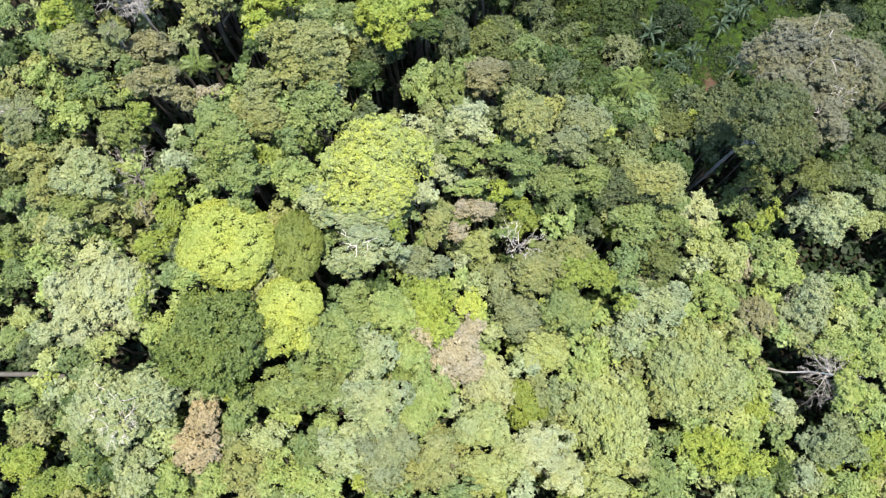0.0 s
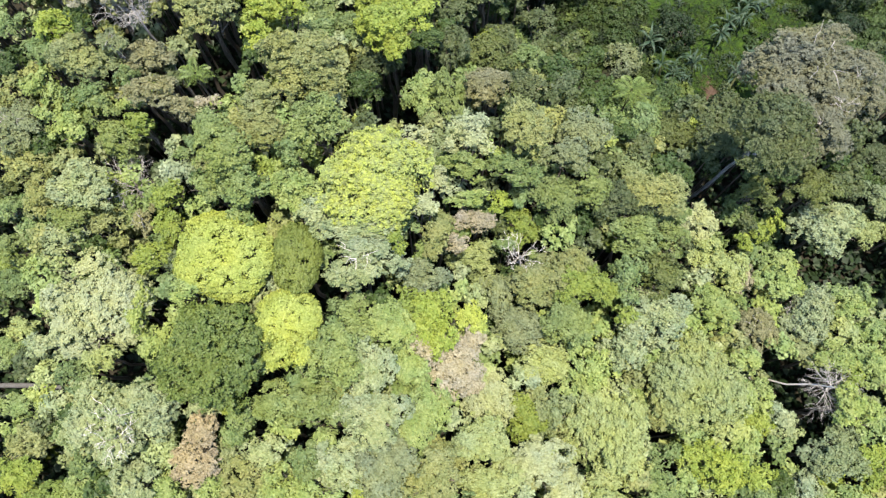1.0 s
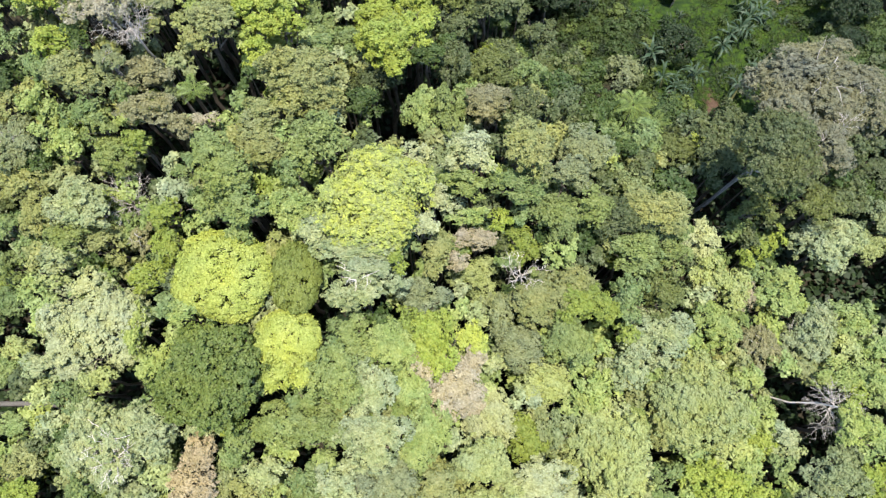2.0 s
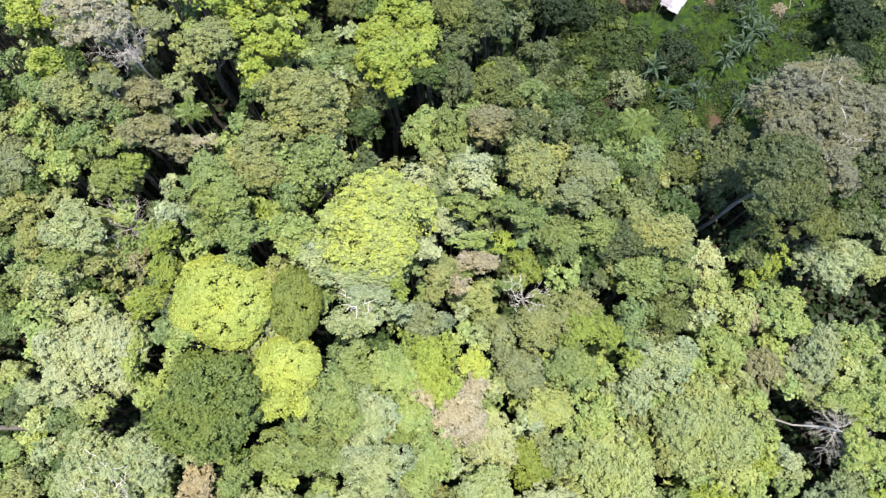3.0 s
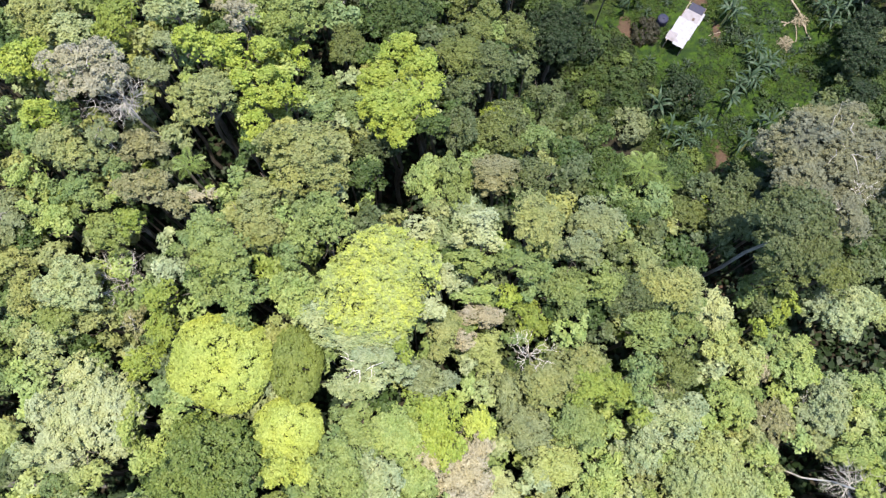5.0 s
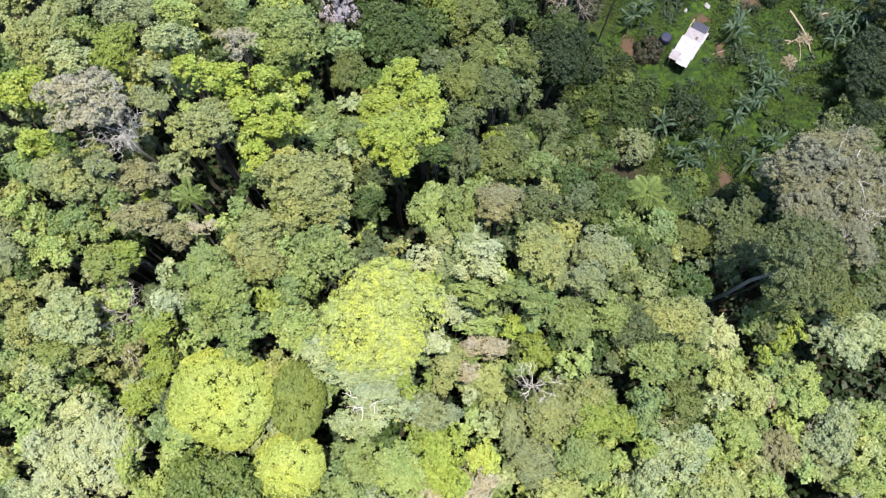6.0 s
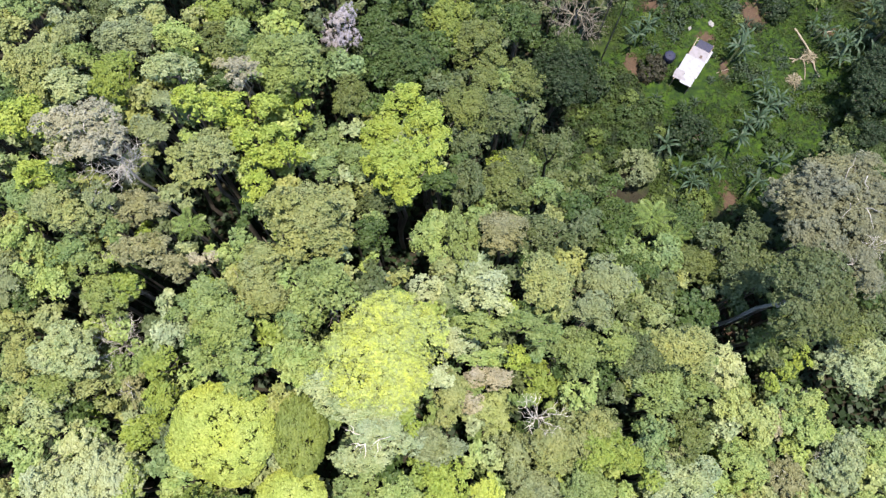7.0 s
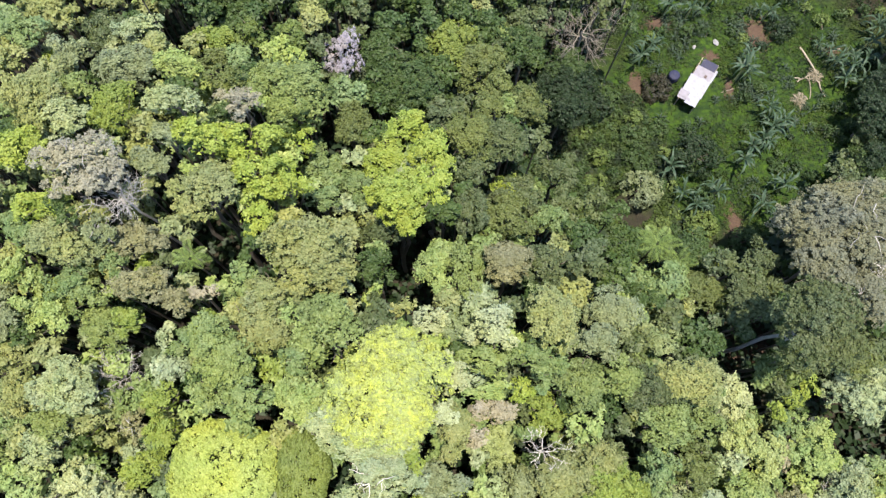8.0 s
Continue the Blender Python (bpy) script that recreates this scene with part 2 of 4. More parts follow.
def blades(rng, at, normal, length, width):
    """Small tree leaves: one pointed blade at each place, facing its normal."""
    n = len(at)
    t = unit(np.cross(normal, rng.normal(size=(n, 3))))
    b = np.cross(normal, t)
    length, width = np.broadcast_to(length, n)[:, None], np.broadcast_to(width, n)[:, None]
    v = np.empty((n, 3, 3))
    v[:, 0] = at - t * length * 0.40 + b * width * 0.5
    v[:, 1] = at - t * length * 0.34 - b * width * 0.5
    v[:, 2] = at + t * length * 0.60 - normal * length * 0.12
    return v.reshape(-1, 3)


def tris(count):
    return np.arange(count * 3).reshape(-1, 3)


def tube(points, radii, sides=6):
    """Corners and faces of a tapered limb along points."""
    points, radii = np.asarray(points, dtype=float), np.asarray(radii, dtype=float)
    n = len(points)
    way = unit(np.gradient(points, axis=0))
    side = unit(np.cross(way, np.array([0.31, 0.77, 0.21])[None, :]))
    up = np.cross(way, side)
    a = np.linspace(0, 2 * math.pi, sides, endpoint=False)
    ring = side[:, None, :] * np.cos(a)[None, :, None] + up[:, None, :] * np.sin(a)[None, :, None]
    v = (points[:, None, :] + ring * radii[:, None, None]).reshape(-1, 3)
    i, j = np.meshgrid(np.arange(n - 1), np.arange(sides), indexing="ij")
    k = (j + 1) % sides
    f = np.stack([i * sides + j, i * sides + k, (i + 1) * sides + k, (i + 1) * sides + j], axis=-1).reshape(-1, 4)
    return v, f


def joined(pieces):
    vs, fs, n = [], [], 0
    for v, f in pieces:
        vs.append(v)
        fs.append(f + n)
        n += len(v)
    return np.concatenate(vs), np.concatenate(fs)


def bent(rng, a, b, steps, wobble):
    """A wandering line from a to b."""
    a, b = np.asarray(a, dtype=float), np.asarray(b, dtype=float)
    s = np.linspace(0, 1, steps)[:, None]
    line = a + (b - a) * s
    line[1:-1] += rng.normal(size=(steps - 2, 3)) * wobble * np.linalg.norm(b - a)
    return line


# ---- trees ----
# tuft radius (least, most), tuft flatness, cover, crown height over radius, unevenness, leaf length, leaf width, lobes per metre of radius, lobe size
FORM = {
    "c": (0.32, 0.58, 0.75, 2.50, 0.60, 0.03, 0.23, 0.19, 0.0, 0.0),
    "k": (0.26, 0.52, 0.70, 1.15, 0.50, 0.10, 0.24, 0.19, 1.9, 0.40),
    "b": (0.26, 0.62, 0.70, 1.05, 0.72, 0.13, 0.292, 0.222, 1.7, 0.46),
    "f": (0.22, 0.55, 0.60, 1.05, 0.55, 0.08, 0.255, 0.185, 1.2, 0.56),
    "l": (0.30, 0.75, 0.45, 1.00, 0.66, 0.15, 0.31, 0.21, 2.1, 0.40),
    "s": (0.22, 0.48, 0.70, 0.92, 0.60, 0.18, 0.25, 0.16, 1.8, 0.42),
    "t": (0.15, 0.36, 1.20, 0.50, 0.95, 0.26, 0.34, 0.09, 2.6, 0.38),
    "u": (0.30, 0.65, 0.75, 1.00, 0.80, 0.16, 0.32, 0.24, 0.0, 0.0),
}


def dome(rng, count, low):
    """Directions spread evenly over a dome down to the height low."""
    i = np.arange(count) + rng.uniform(-0.35, 0.35, count)
    z = 1 - (1 - low) * np.clip(i, 0, count) / count
    a = i * 2.399963 + rng.uniform(0, 6.28) + rng.normal(size=count) * 0.22
    flat = np.sqrt(np.maximum(0, 1 - z * z))
    return np.stack([flat * np.cos(a), flat * np.sin(a), z], axis=1)


def crown_leaves(rng, radius, form, detail=1.0):
    """Leaf blades of a crown about the origin: an uneven dome of lobes, each set with tufts of leaves."""
    lo, hi, flat, cover, rise, rough, length, width, lobes, lobe_size = FORM[form]
    length, width = length / math.sqrt(detail), width / math.sqrt(detail)
    lo, hi = min(lo, radius * 0.3), min(hi, radius * 0.42)
    mean = (lo + hi) / 2
    off = Vector(rng.uniform(-50, 50, 3))
    number = int(round(lobes * radius * 1.12)) if radius > 1.4 else 0
    if number >= 3:
        # lobes over the crown, tufts over each lobe
        ld = dome(rng, number, -0.40)
        lr = radius * lobe_size * rng.uniform(0.72, 1.15, number)
        lc = ld * (radius * rng.uniform(0.86, 1.06, number) - lr)[:, None] * np.array([1, 1, rise])
        lc[:, 2] += rng.normal(size=number) * radius * rough * 0.5
        share = np.maximum(6, (1.45 * cover * lr * lr * 1.6 / (mean * mean)).astype(int))
        who = np.repeat(np.arange(number), share)
        d = unit(rng.normal(size=(len(who), 3)) + np.array([0, 0, 0.9]) + ld[who] * 0.5)
        count = len(who)
        jut = lr[who] * (1.0 + 0.12 * rng.normal(size=count)) - mean * 0.35
        c = lc[who] + d * jut[:, None] * np.array([1, 1, 0.82])
    else:
        count = max(9, int(1.5 * cover * radius * radius * (1.0 + rise) / (mean * mean)))
        d = dome(rng, count, -0.35)
        lump = np.array([noise.noise(Vector(p) * 1.7 + off) + 0.6 * noise.noise(Vector(p) * 4.1 + off) for p in d])
        wide = np.array([noise.noise(Vector(p) * 1.25 - off) for p in d]) * (0.0 if form == "u" else 0.20 if form == "c" else 0.30)
        reach = radius * (0.95 + wide + rough * 1.3 * lump) - mean * 0.45 - rng.uniform(0, 1, count) ** 2 * radius * rough
        c = d * reach[:, None]
        c[:, 2] *= rise
    size = rng.uniform(lo, hi, count)
    per = np.maximum(6, (1.3 * math.pi * size * size / (0.5 * length * width)).astype(int))
    which = np.repeat(np.arange(count), per)
    n = len(which)
    out = unit(d + np.array([0, 0, 0.4]))
    q = unit(rng.normal(size=(n, 3)) * 0.8 + out[which] * 1.0)
    at = c[which] + q * (size[which] * rng.uniform(0.5, 1.18, n))[:, None] * np.array([1, 1, flat])
    normal = unit(q * 0.4 + out[which] * 0.5 + np.array([0, 0, 0.3]) + rng.normal(size=(n, 3)) * (0.32 if form in "ck" else 0.52))
    ll = length * rng.uniform(0.7, 1.25, n)
    v = [blades(rng, at, normal, ll, ll * width / length)]
    inner = int(radius * radius * (90 if form == "c" else 30 if form == "k" else 9 * cover))
    di = unit(rng.normal(size=(inner, 3)) + np.array([0, 0, 0.3]))
    pi = di * (radius * (rng.uniform(0.72, 0.90, inner) if form in "ck" else rng.uniform(0.2, 0.56, inner) ** 0.7))[:, None] * np.array([1, 1, rise])
    v.append(blades(rng, pi, unit(di + rng.normal(size=(inner, 3)) * 0.5), *((0.36, 0.30) if form in "ck" else (0.55, 0.45))))
    return np.concatenate(v)


LABEL = {"bei": "pale grey-beige", "rus": "dry orange-tan", "olv": "golden olive", "flw": "yellow-flowering grey-green", "yel": "bright yellow-green", "lim": "lime green", "lgt": "light green", "grn": "mid-green", "drk": "deep green", "oli": "olive green", "ols": "yellowish olive", "pal": "pale cream-green", "sil": "silvery grey-green", "blu": "bluish green", "plo": "pale olive green", "shd": "shade-dark green", "lil": "lilac-grey dried-out", "dus": "dusky grey-green", "brn": "bronze-brown", "pnk": "dry pinkish-tan", "gry": "grey-brown", "odk": "deep olive", "viv": "vivid green", "mid": "dull mid-green", "gym": "greyish green", "wee": "fresh green", "umb": "dark brownish"}
SHAPE = {"c": "rainforest tree with a dense smooth dome of small boughs", "k": "rainforest tree with a wide dome of flowering tufts", "b": "rainforest tree with a lumpy crown of rounded boughs", "f": "rainforest tree with a soft fine-leaved crown", "l": "rainforest tree with flat tiered boughs", "s": "rainforest tree with a thin crown and bare twigs showing", "t": "dried-out tree with a ragged crown of thin twigs", "u": "bushy shrub of dense small leaves beside the clearing"}
BASE_RNG = np.random.default_rng(11)


def tree(x, y, top, radius, colour, form, detail=1.0, base=None, pale=False, group="forest trees", limbs=None, ratio=1.0):
    rng = np.random.default_rng(int(abs(x * 977 + y * 3331 + top * 17)) + 5)
    rise = FORM[form][4]
    centre = top - rise * radius * 0.93
    bx, by = base if base else (x + rng.normal() * 0.5, y + rng.normal() * 0.5)
    bz = ground_z(bx, by) - 0.15
    root = new("shrub" if form == "u" else "tree")
    root.location = (bx, by, bz)
    tagged(root, LABEL[colour] + " " + SHAPE[form], "shrub" if form == "u" else "tree", group)
    bark = PALE_BARK if colour == "sil" and form == "s" else DEAD_BARK if pale or form == "s" else BARK
    hub = np.array([x - bx, y - by, max(centre - bz, 0.6)])
    r0 = (0.05 + 0.035 * radius + 0.004 * hub[2]) * (0.75 if pale else 1.0)
    v, f = tube(bent(rng, (0, 0, 0), hub, 7, 0.012), np.linspace(r0 * 1.25, r0 * 0.6, 7), 7)
    part_of("trunk", mesh_of("trunk", v, f, GREY_BARK if pale else BARK, True), root)
    if limbs is None:
        limbs = 0 if radius < 1.9 else 3 if radius < 3.2 else 5
    for i in range(limbs):
        a = (i + rng.uniform(-0.3, 0.3)) * 2 * math.pi / limbs
        thin = form == "s"
        reach = radius * (rng.uniform(0.08, 0.3) if thin else rng.uniform(0.5, 0.7))
        end = hub + np.array([math.cos(a) * reach, math.sin(a) * reach, rise * radius * (rng.uniform(0.92, 1.12) if thin else rng.uniform(0.15, 0.45))])
        line = bent(rng, hub * np.array([1, 1, rng.uniform(0.75, 0.95)]), end, 5, 0.05)
        bits = [tube(line, np.linspace(r0 * 0.5, r0 * 0.12, 5) * (0.42 if thin else 1.0), 5)]
        for j in range(7 if form in "sk" else 2):
            s = line[rng.integers(1, 5)]
            e = s + unit(rng.normal(size=(1, 3)) + [[math.cos(a) * 0.8, math.sin(a) * 0.8, 0.7]])[0] * radius * rng.uniform(0.25, 0.45)
            bits.append(tube(bent(rng, s, e, 4, 0.06), np.linspace(r0 * 0.2, r0 * 0.05, 4), 3))
        v, f = joined(bits)
        part_of("limb", mesh_of("limb", v, f, bark, True), root)
    v = crown_leaves(rng, radius, form, detail) * np.array([ratio, 1 / ratio, 1.0]) + hub
    part_of("crown", mesh_of("crown", v, tris(len(v) // 3), LEAF[colour]), root)
    return root


def bare_tree(x, y, top, radius, base=None, label="leafless dead tree with pale grey branches", droop=0.0, thick=1.0, trunk_bark=None, limb_bark=None):
    """A dead tree: trunk, limbs that fork into twigs."""
    rng = np.random.default_rng(int(abs(x * 577 + y * 1331)) + 9)
    bx, by = base if base else (x + 0.4, y + 0.3)
    bz = ground_z(bx, by) - 0.15
    root = new("dead_tree")
    root.location = (bx, by, bz)
    tagged(root, label, "dead tree", "dead trees")
    hub = np.array([x - bx, y - by, top - bz - radius * 0.7])
    r0 = (0.05 + 0.024 * radius) * thick
    v, f = tube(bent(rng, (0, 0, 0), hub, 7, 0.012), np.linspace(r0 * 1.6, r0, 7), 7)
    part_of("trunk", mesh_of("trunk", v, f, trunk_bark or DEAD_BARK, True), root)
    for i in range(8):
        a = (i + rng.uniform(-0.3, 0.3)) * 2 * math.pi / 8
        end = hub + np.array([math.cos(a), math.sin(a), rng.uniform(0.3, 0.95) - droop]) * radius * rng.uniform(0.7, 1.0)
        line = bent(rng, hub * np.array([1, 1, rng.uniform(0.86, 1.0)]), end, 6, 0.05)
        bits = [tube(line, np.linspace(r0 * 0.5, r0 * 0.13, 6), 5)]
        for j in range(17 if radius > 2.5 else 8):
            s = line[rng.integers(1, 6)]
            e = s + unit(rng.normal(size=(1, 3)) + [[math.cos(a) * 0.9, math.sin(a) * 0.9, 0.6 - droop]])[0] * radius * rng.uniform(0.22, 0.5)
            twig = bent(rng, s, e, 4, 0.07)
            bits.append(tube(twig, np.linspace(r0 * 0.22, r0 * 0.08, 4), 4))
            for m in range(3):
                g = e + unit(rng.normal(size=(1, 3)) + [[math.cos(a), math.sin(a), 0.4 - droop]])[0] * radius * 0.18
                bits.append(tube(bent(rng, twig[2], g, 3, 0.05), np.linspace(r0 * 0.11, r0 * 0.05, 3), 3))
        v, f = joined(bits)
        part_of("limb", mesh_of("limb", v, f, limb_bark or DEAD_BARK, True), root)
    return root


# ---- the ground: one sheet to the horizon ----
def stretched(lo, hi, step, far):
    inner = list(np.arange(lo, hi + 0.1, step))
    grow, s = [], step
    while sum(grow) < far:
        s *= 1.35
        grow.append(s)
    tail = np.cumsum(grow)
    return [lo - t for t in tail[::-1]] + inner + [hi + t for t in tail]


GX, GY = stretched(-90, 95, 1.6, 3500), stretched(-30, 130, 1.6, 3500)
GV = np.array([(x, y, ground_z(x, y)) for y in GY for x in GX])
gi, gj = np.meshgrid(np.arange(len(GY) - 1), np.arange(len(GX) - 1), indexing="ij")
g0 = gi * len(GX) + gj
GF = np.stack([g0, g0 + 1, g0 + len(GX) + 1, g0 + len(GX)], axis=-1).reshape(-1, 4)
tagged(new("ground", mesh_of("ground", GV, GF, ground_material(), True)), "hillside ground with shade-darkened leaf litter, grass and patches of reddish soil", "ground", kind="structure")


def inside(x, y, ring):
    hit = False
    for (ax, ay), (bx, by) in zip(ring, ring[1:] + ring[:1]):
        if (ay > y) != (by > y) and x < (bx - ax) * (y - ay) / (by - ay) + ax:
            hit = not hit
    return hit


CLEARING = [(31, 55), (33, 60), (36, 74), (31, 82), (27, 88), (28, 118), (82, 118), (80, 98), (76, 84), (64, 71), (53, 60), (48, 52), (40, 51)]
THICKET = [(8.5, 73), (11, 65), (17, 58), (26, 54.5), (32, 54), (36, 59), (36, 74), (31, 84), (22, 88), (11, 85)]

# ---- the forest: every tree that stands out by itself ----
PLACED = []


def grove(colour, form, rows):
    """Trees of one kind: place, top, radius and, for a long crown, its width over its depth."""
    for x, y, top, radius, *ratio in rows:
        PLACED.append((x, y, top, radius))
        tree(x, y, top, radius, colour, form, ratio=ratio[0] if ratio else 1.0)


grove("bei", "s", [(-38.9, 53.1, 40.3, 4.3, 1.08), (-23.8, 60.8, 38.6, 2.3, 1.09)])
grove("blu", "b", [(63.6, 37.9, 10.7, 3.1), (49.8, 2.4, 15.2, 3.9, 1.08)])
grove("blu", "l", [(-0.6, 39.9, 25.7, 2.6, 1.1), (13.3, 7.3, 20.6, 2.8, 0.9), (25.0, 38.7, 20.4, 3.1, 1.24)])
grove("brn", "b", [(-34.6, 47.5, 33.1, 2.8, 1.2)])
grove("brn", "f", [(-33.5, 42.2, 33.9, 2.8, 1.16), (-30.3, 40.6, 32.8, 2.2, 1.18), (5.9, 45.9, 28.6, 3.4, 1.1)])
grove("brn", "s", [(-35.0, 27.9, 28.6, 2.1, 0.84), (41.0, 18.2, 14.9, 3.6, 0.85)])
grove("drk", "b", [(-41.7, 49.4, 37.1, 1.8), (-52.1, 47.6, 31.3, 2.0), (-2.3, 52.5, 30.0, 2.4, 1.1), (-10.0, 76.5, 25.3, 3.5, 1.07), (9.0, 78.8, 22.1, 3.5), (16.9, 81.1, 14.2, 3.8, 1.08)])
grove("drk", "f", [(-7.0, 71.6, 24.6, 5.1, 1.15)])
grove("drk", "l", [(-10.0, 45.3, 29.6, 2.6, 1.15), (23.0, 43.4, 21.4, 2.5, 1.18)])
grove("dus", "b", [(-9.0, 51.3, 25.8, 3.3, 1.13), (1.2, 53.0, 27.0, 3.0, 0.85), (10.0, 46.3, 27.7, 3.2, 1.08), (65.3, 44.9, 9.2, 3.2), (1.6, 58.2, 26.5, 3.2, 1.05), (7.7, 57.1, 21.7, 3.6, 1.07)])
grove("dus", "f", [(37.2, 44.2, 18.3, 3.4), (22.0, 32.4, 25.1, 3.4, 1.12), (5.5, 62.7, 27.1, 3.5, 1.04)])
grove("grn", "b", [(-53.0, 52.4, 31.7, 2.3), (-37.0, 44.6, 32.8, 1.9), (-22.1, 30.9, 34.1, 3.1, 1.12), (-16.5, 34.6, 35.1, 2.2), (-51.4, 30.3, 27.5, 1.9), (-54.4, 22.6, 19.9, 2.4, 1.07), (-22.8, 5.6, 26.4, 2.5, 0.97), (-37.6, 1.4, 28.2, 1.8), (-15.1, 1.2, 26.2, 2.4), (-12.0, 56.0, 26.3, 2.5), (1.0, -3.3, 24.2, 2.4, 1.47), (22.6, 22.6, 23.9, 2.9, 0.95), (38.8, -3.1, 14.2, 3.0, 1.14), (25.6, -2.2, 16.9, 3.3), (27.8, 2.5, 15.3, 2.1, 1.04), (-51.1, 72.0, 34.6, 2.8, 1.08), (-17.1, 59.2, 26.4, 3.0, 0.97), (-13.4, 57.8, 24.8, 2.4, 1.03)])
grove("grn", "b", [(-15.9, 53.4, 29.2, 2.0, 1.28)])
grove("grn", "f", [(-48.2, 48.0, 31.9, 2.4)])
grove("grn", "l", [(-42.3, 42.9, 32.2, 2.5), (-29.8, 36.5, 30.4, 1.7, 1.14), (8.5, 35.6, 27.7, 3.2, 1.24)])
grove("gry", "f", [(45.8, 48.1, 22.7, 4.7)])
grove("gry", "s", [(51.0, 52.8, 23.3, 8.2, 1.15), (57.2, 51.7, 21.2, 5.5, 0.93), (50.2, 43.5, 21.4, 4.7, 1.09)])
grove("gym", "b", [(-45.4, 69.5, 34.3, 2.9, 0.93), (-38.7, 68.5, 33.9, 3.8, 1.16)])
grove("gym", "f", [(-2.8, 22.3, 26.7, 2.9, 1.16), (18.0, 41.1, 27.0, 3.4, 1.05), (14.9, 37.3, 27.5, 3.1, 1.08), (6.7, 21.2, 20.9, 3.0, 0.88), (9.0, 16.9, 21.3, 3.5, 1.16), (-6.1, 0.6, 25.4, 3.8), (-33.3, 55.0, 36.0, 2.6, 1.03), (-31.1, 57.0, 38.5, 1.9, 1.14)])
grove("gym", "s", [(-38.0, 47.3, 35.4, 2.0), (-51.0, 39.9, 30.2, 3.4, 0.96)])
grove("lgt", "b", [(-47.0, 40.7, 30.7, 1.5), (-16.4, 31.0, 32.9, 3.4), (-27.8, 19.2, 30.9, 2.3, 1.3), (-34.4, 17.6, 28.6, 2.8, 0.84), (-41.5, -1.8, 20.2, 2.9, 1.08), (-29.2, -2.1, 25.8, 2.6, 1.08), (-24.9, -2.3, 25.6, 2.4), (-17.3, -1.2, 26.3, 2.8), (-2.6, 46.4, 26.6, 3.2, 0.9), (-13.6, -2.0, 26.2, 2.6, 1.14), (46.0, 28.2, 12.6, 3.2, 1.08), (34.0, 19.9, 19.3, 3.6, 1.09), (46.0, 24.6, 14.1, 3.4, 1.08), (55.1, 21.8, 12.7, 2.9, 1.15), (51.0, 14.4, 15.1, 2.9, 1.28), (56.3, 13.7, 14.1, 3.3), (39.8, 10.1, 13.3, 2.9), (24.4, 7.5, 16.5, 2.5, 0.81)])
grove("lgt", "b", [(51.0, -2.7, 12.6, 3.4, 1.15), (51.0, 7.7, 18.2, 3.4), (18.5, 12.2, 20.7, 3.2)])
grove("lgt", "f", [(-54.6, 14.4, 17.5, 2.7, 1.03), (-51.5, 7.6, 17.5, 3.1, 1.27), (-5.8, 15.5, 28.2, 3.4, 0.94), (-4.0, 12.1, 26.2, 2.7, 0.88), (-1.8, 6.6, 26.3, 3.8, 0.87), (-32.7, 68.4, 33.9, 2.8, 1.16)])
grove("lgt", "l", [(-47.6, 44.5, 31.2, 2.8, 0.9), (-44.0, 39.1, 30.6, 2.6, 0.97), (-31.2, 14.1, 28.6, 2.7, 0.97), (3.0, 32.3, 26.2, 2.2, 1.45)])
grove("lim", "b", [(-46.9, 50.4, 33.8, 2.2), (-6.6, 52.8, 31.2, 4.0, 1.05), (7.0, 32.2, 24.7, 1.3), (-0.9, 16.5, 28.0, 3.6, 0.89), (46.6, 33.7, 12.8, 1.6, 0.83), (44.6, 32.2, 12.3, 1.3, 1.07), (41.6, 30.4, 13.7, 1.5, 0.94), (33.3, 1.1, 16.0, 4.2, 1.06), (39.5, -0.4, 14.1, 2.5, 1.06), (53.8, 1.6, 14.9, 2.5, 0.94), (-47.7, 56.4, 36.3, 3.4), (-44.7, 50.9, 35.2, 2.4, 1.39), (-27.6, 56.6, 39.5, 2.8, 1.05), (-23.7, 57.6, 37.0, 3.4, 1.17), (-19.7, 60.6, 31.2, 2.8, 1.03), (-22.2, 54.1, 36.0, 3.1, 1.11), (-18.9, 53.5, 34.6, 2.7, 1.05), (-22.7, 49.8, 34.7, 2.5, 0.95)])
grove("lim", "b", [(-6.1, 63.7, 27.4, 3.1, 1.13), (-8.8, 60.1, 27.4, 3.3), (-3.1, 59.1, 30.3, 2.9), (-7.3, 53.7, 31.0, 3.6, 1.04), (-3.3, 54.9, 31.4, 2.7, 0.95)])
grove("lim", "f", [(-49.8, 0.2, 19.9, 3.0, 1.1), (7.2, 58.0, 21.0, 1.5, 1.06), (40.8, 6.6, 11.6, 2.8), (6.8, 57.6, 21.4, 1.2, 1.07)])
grove("mid", "b", [(-40.7, 41.6, 31.2, 2.4), (-26.8, 31.2, 32.7, 2.1), (-14.1, 36.7, 36.1, 3.9), (-43.5, 28.3, 29.1, 2.5, 1.25), (-52.9, 26.9, 23.4, 2.4, 1.06), (-52.3, 25.3, 21.4, 2.0, 1.17), (-18.1, 7.4, 27.6, 3.0, 1.1), (0.4, 46.2, 26.8, 3.2, 0.84), (13.4, 32.8, 25.1, 3.6), (17.7, 33.7, 26.4, 2.9, 1.05), (-10.1, 16.7, 28.7, 3.2, 1.04), (-11.8, 12.1, 30.7, 3.7, 0.96), (-13.8, 7.4, 27.9, 3.8, 1.13), (23.8, 28.6, 23.9, 3.6, 1.11), (28.5, 28.9, 22.2, 3.0, 1.05), (-42.8, 64.4, 35.4, 2.3, 1.1), (-19.8, 64.4, 35.9, 4.9, 1.04)])
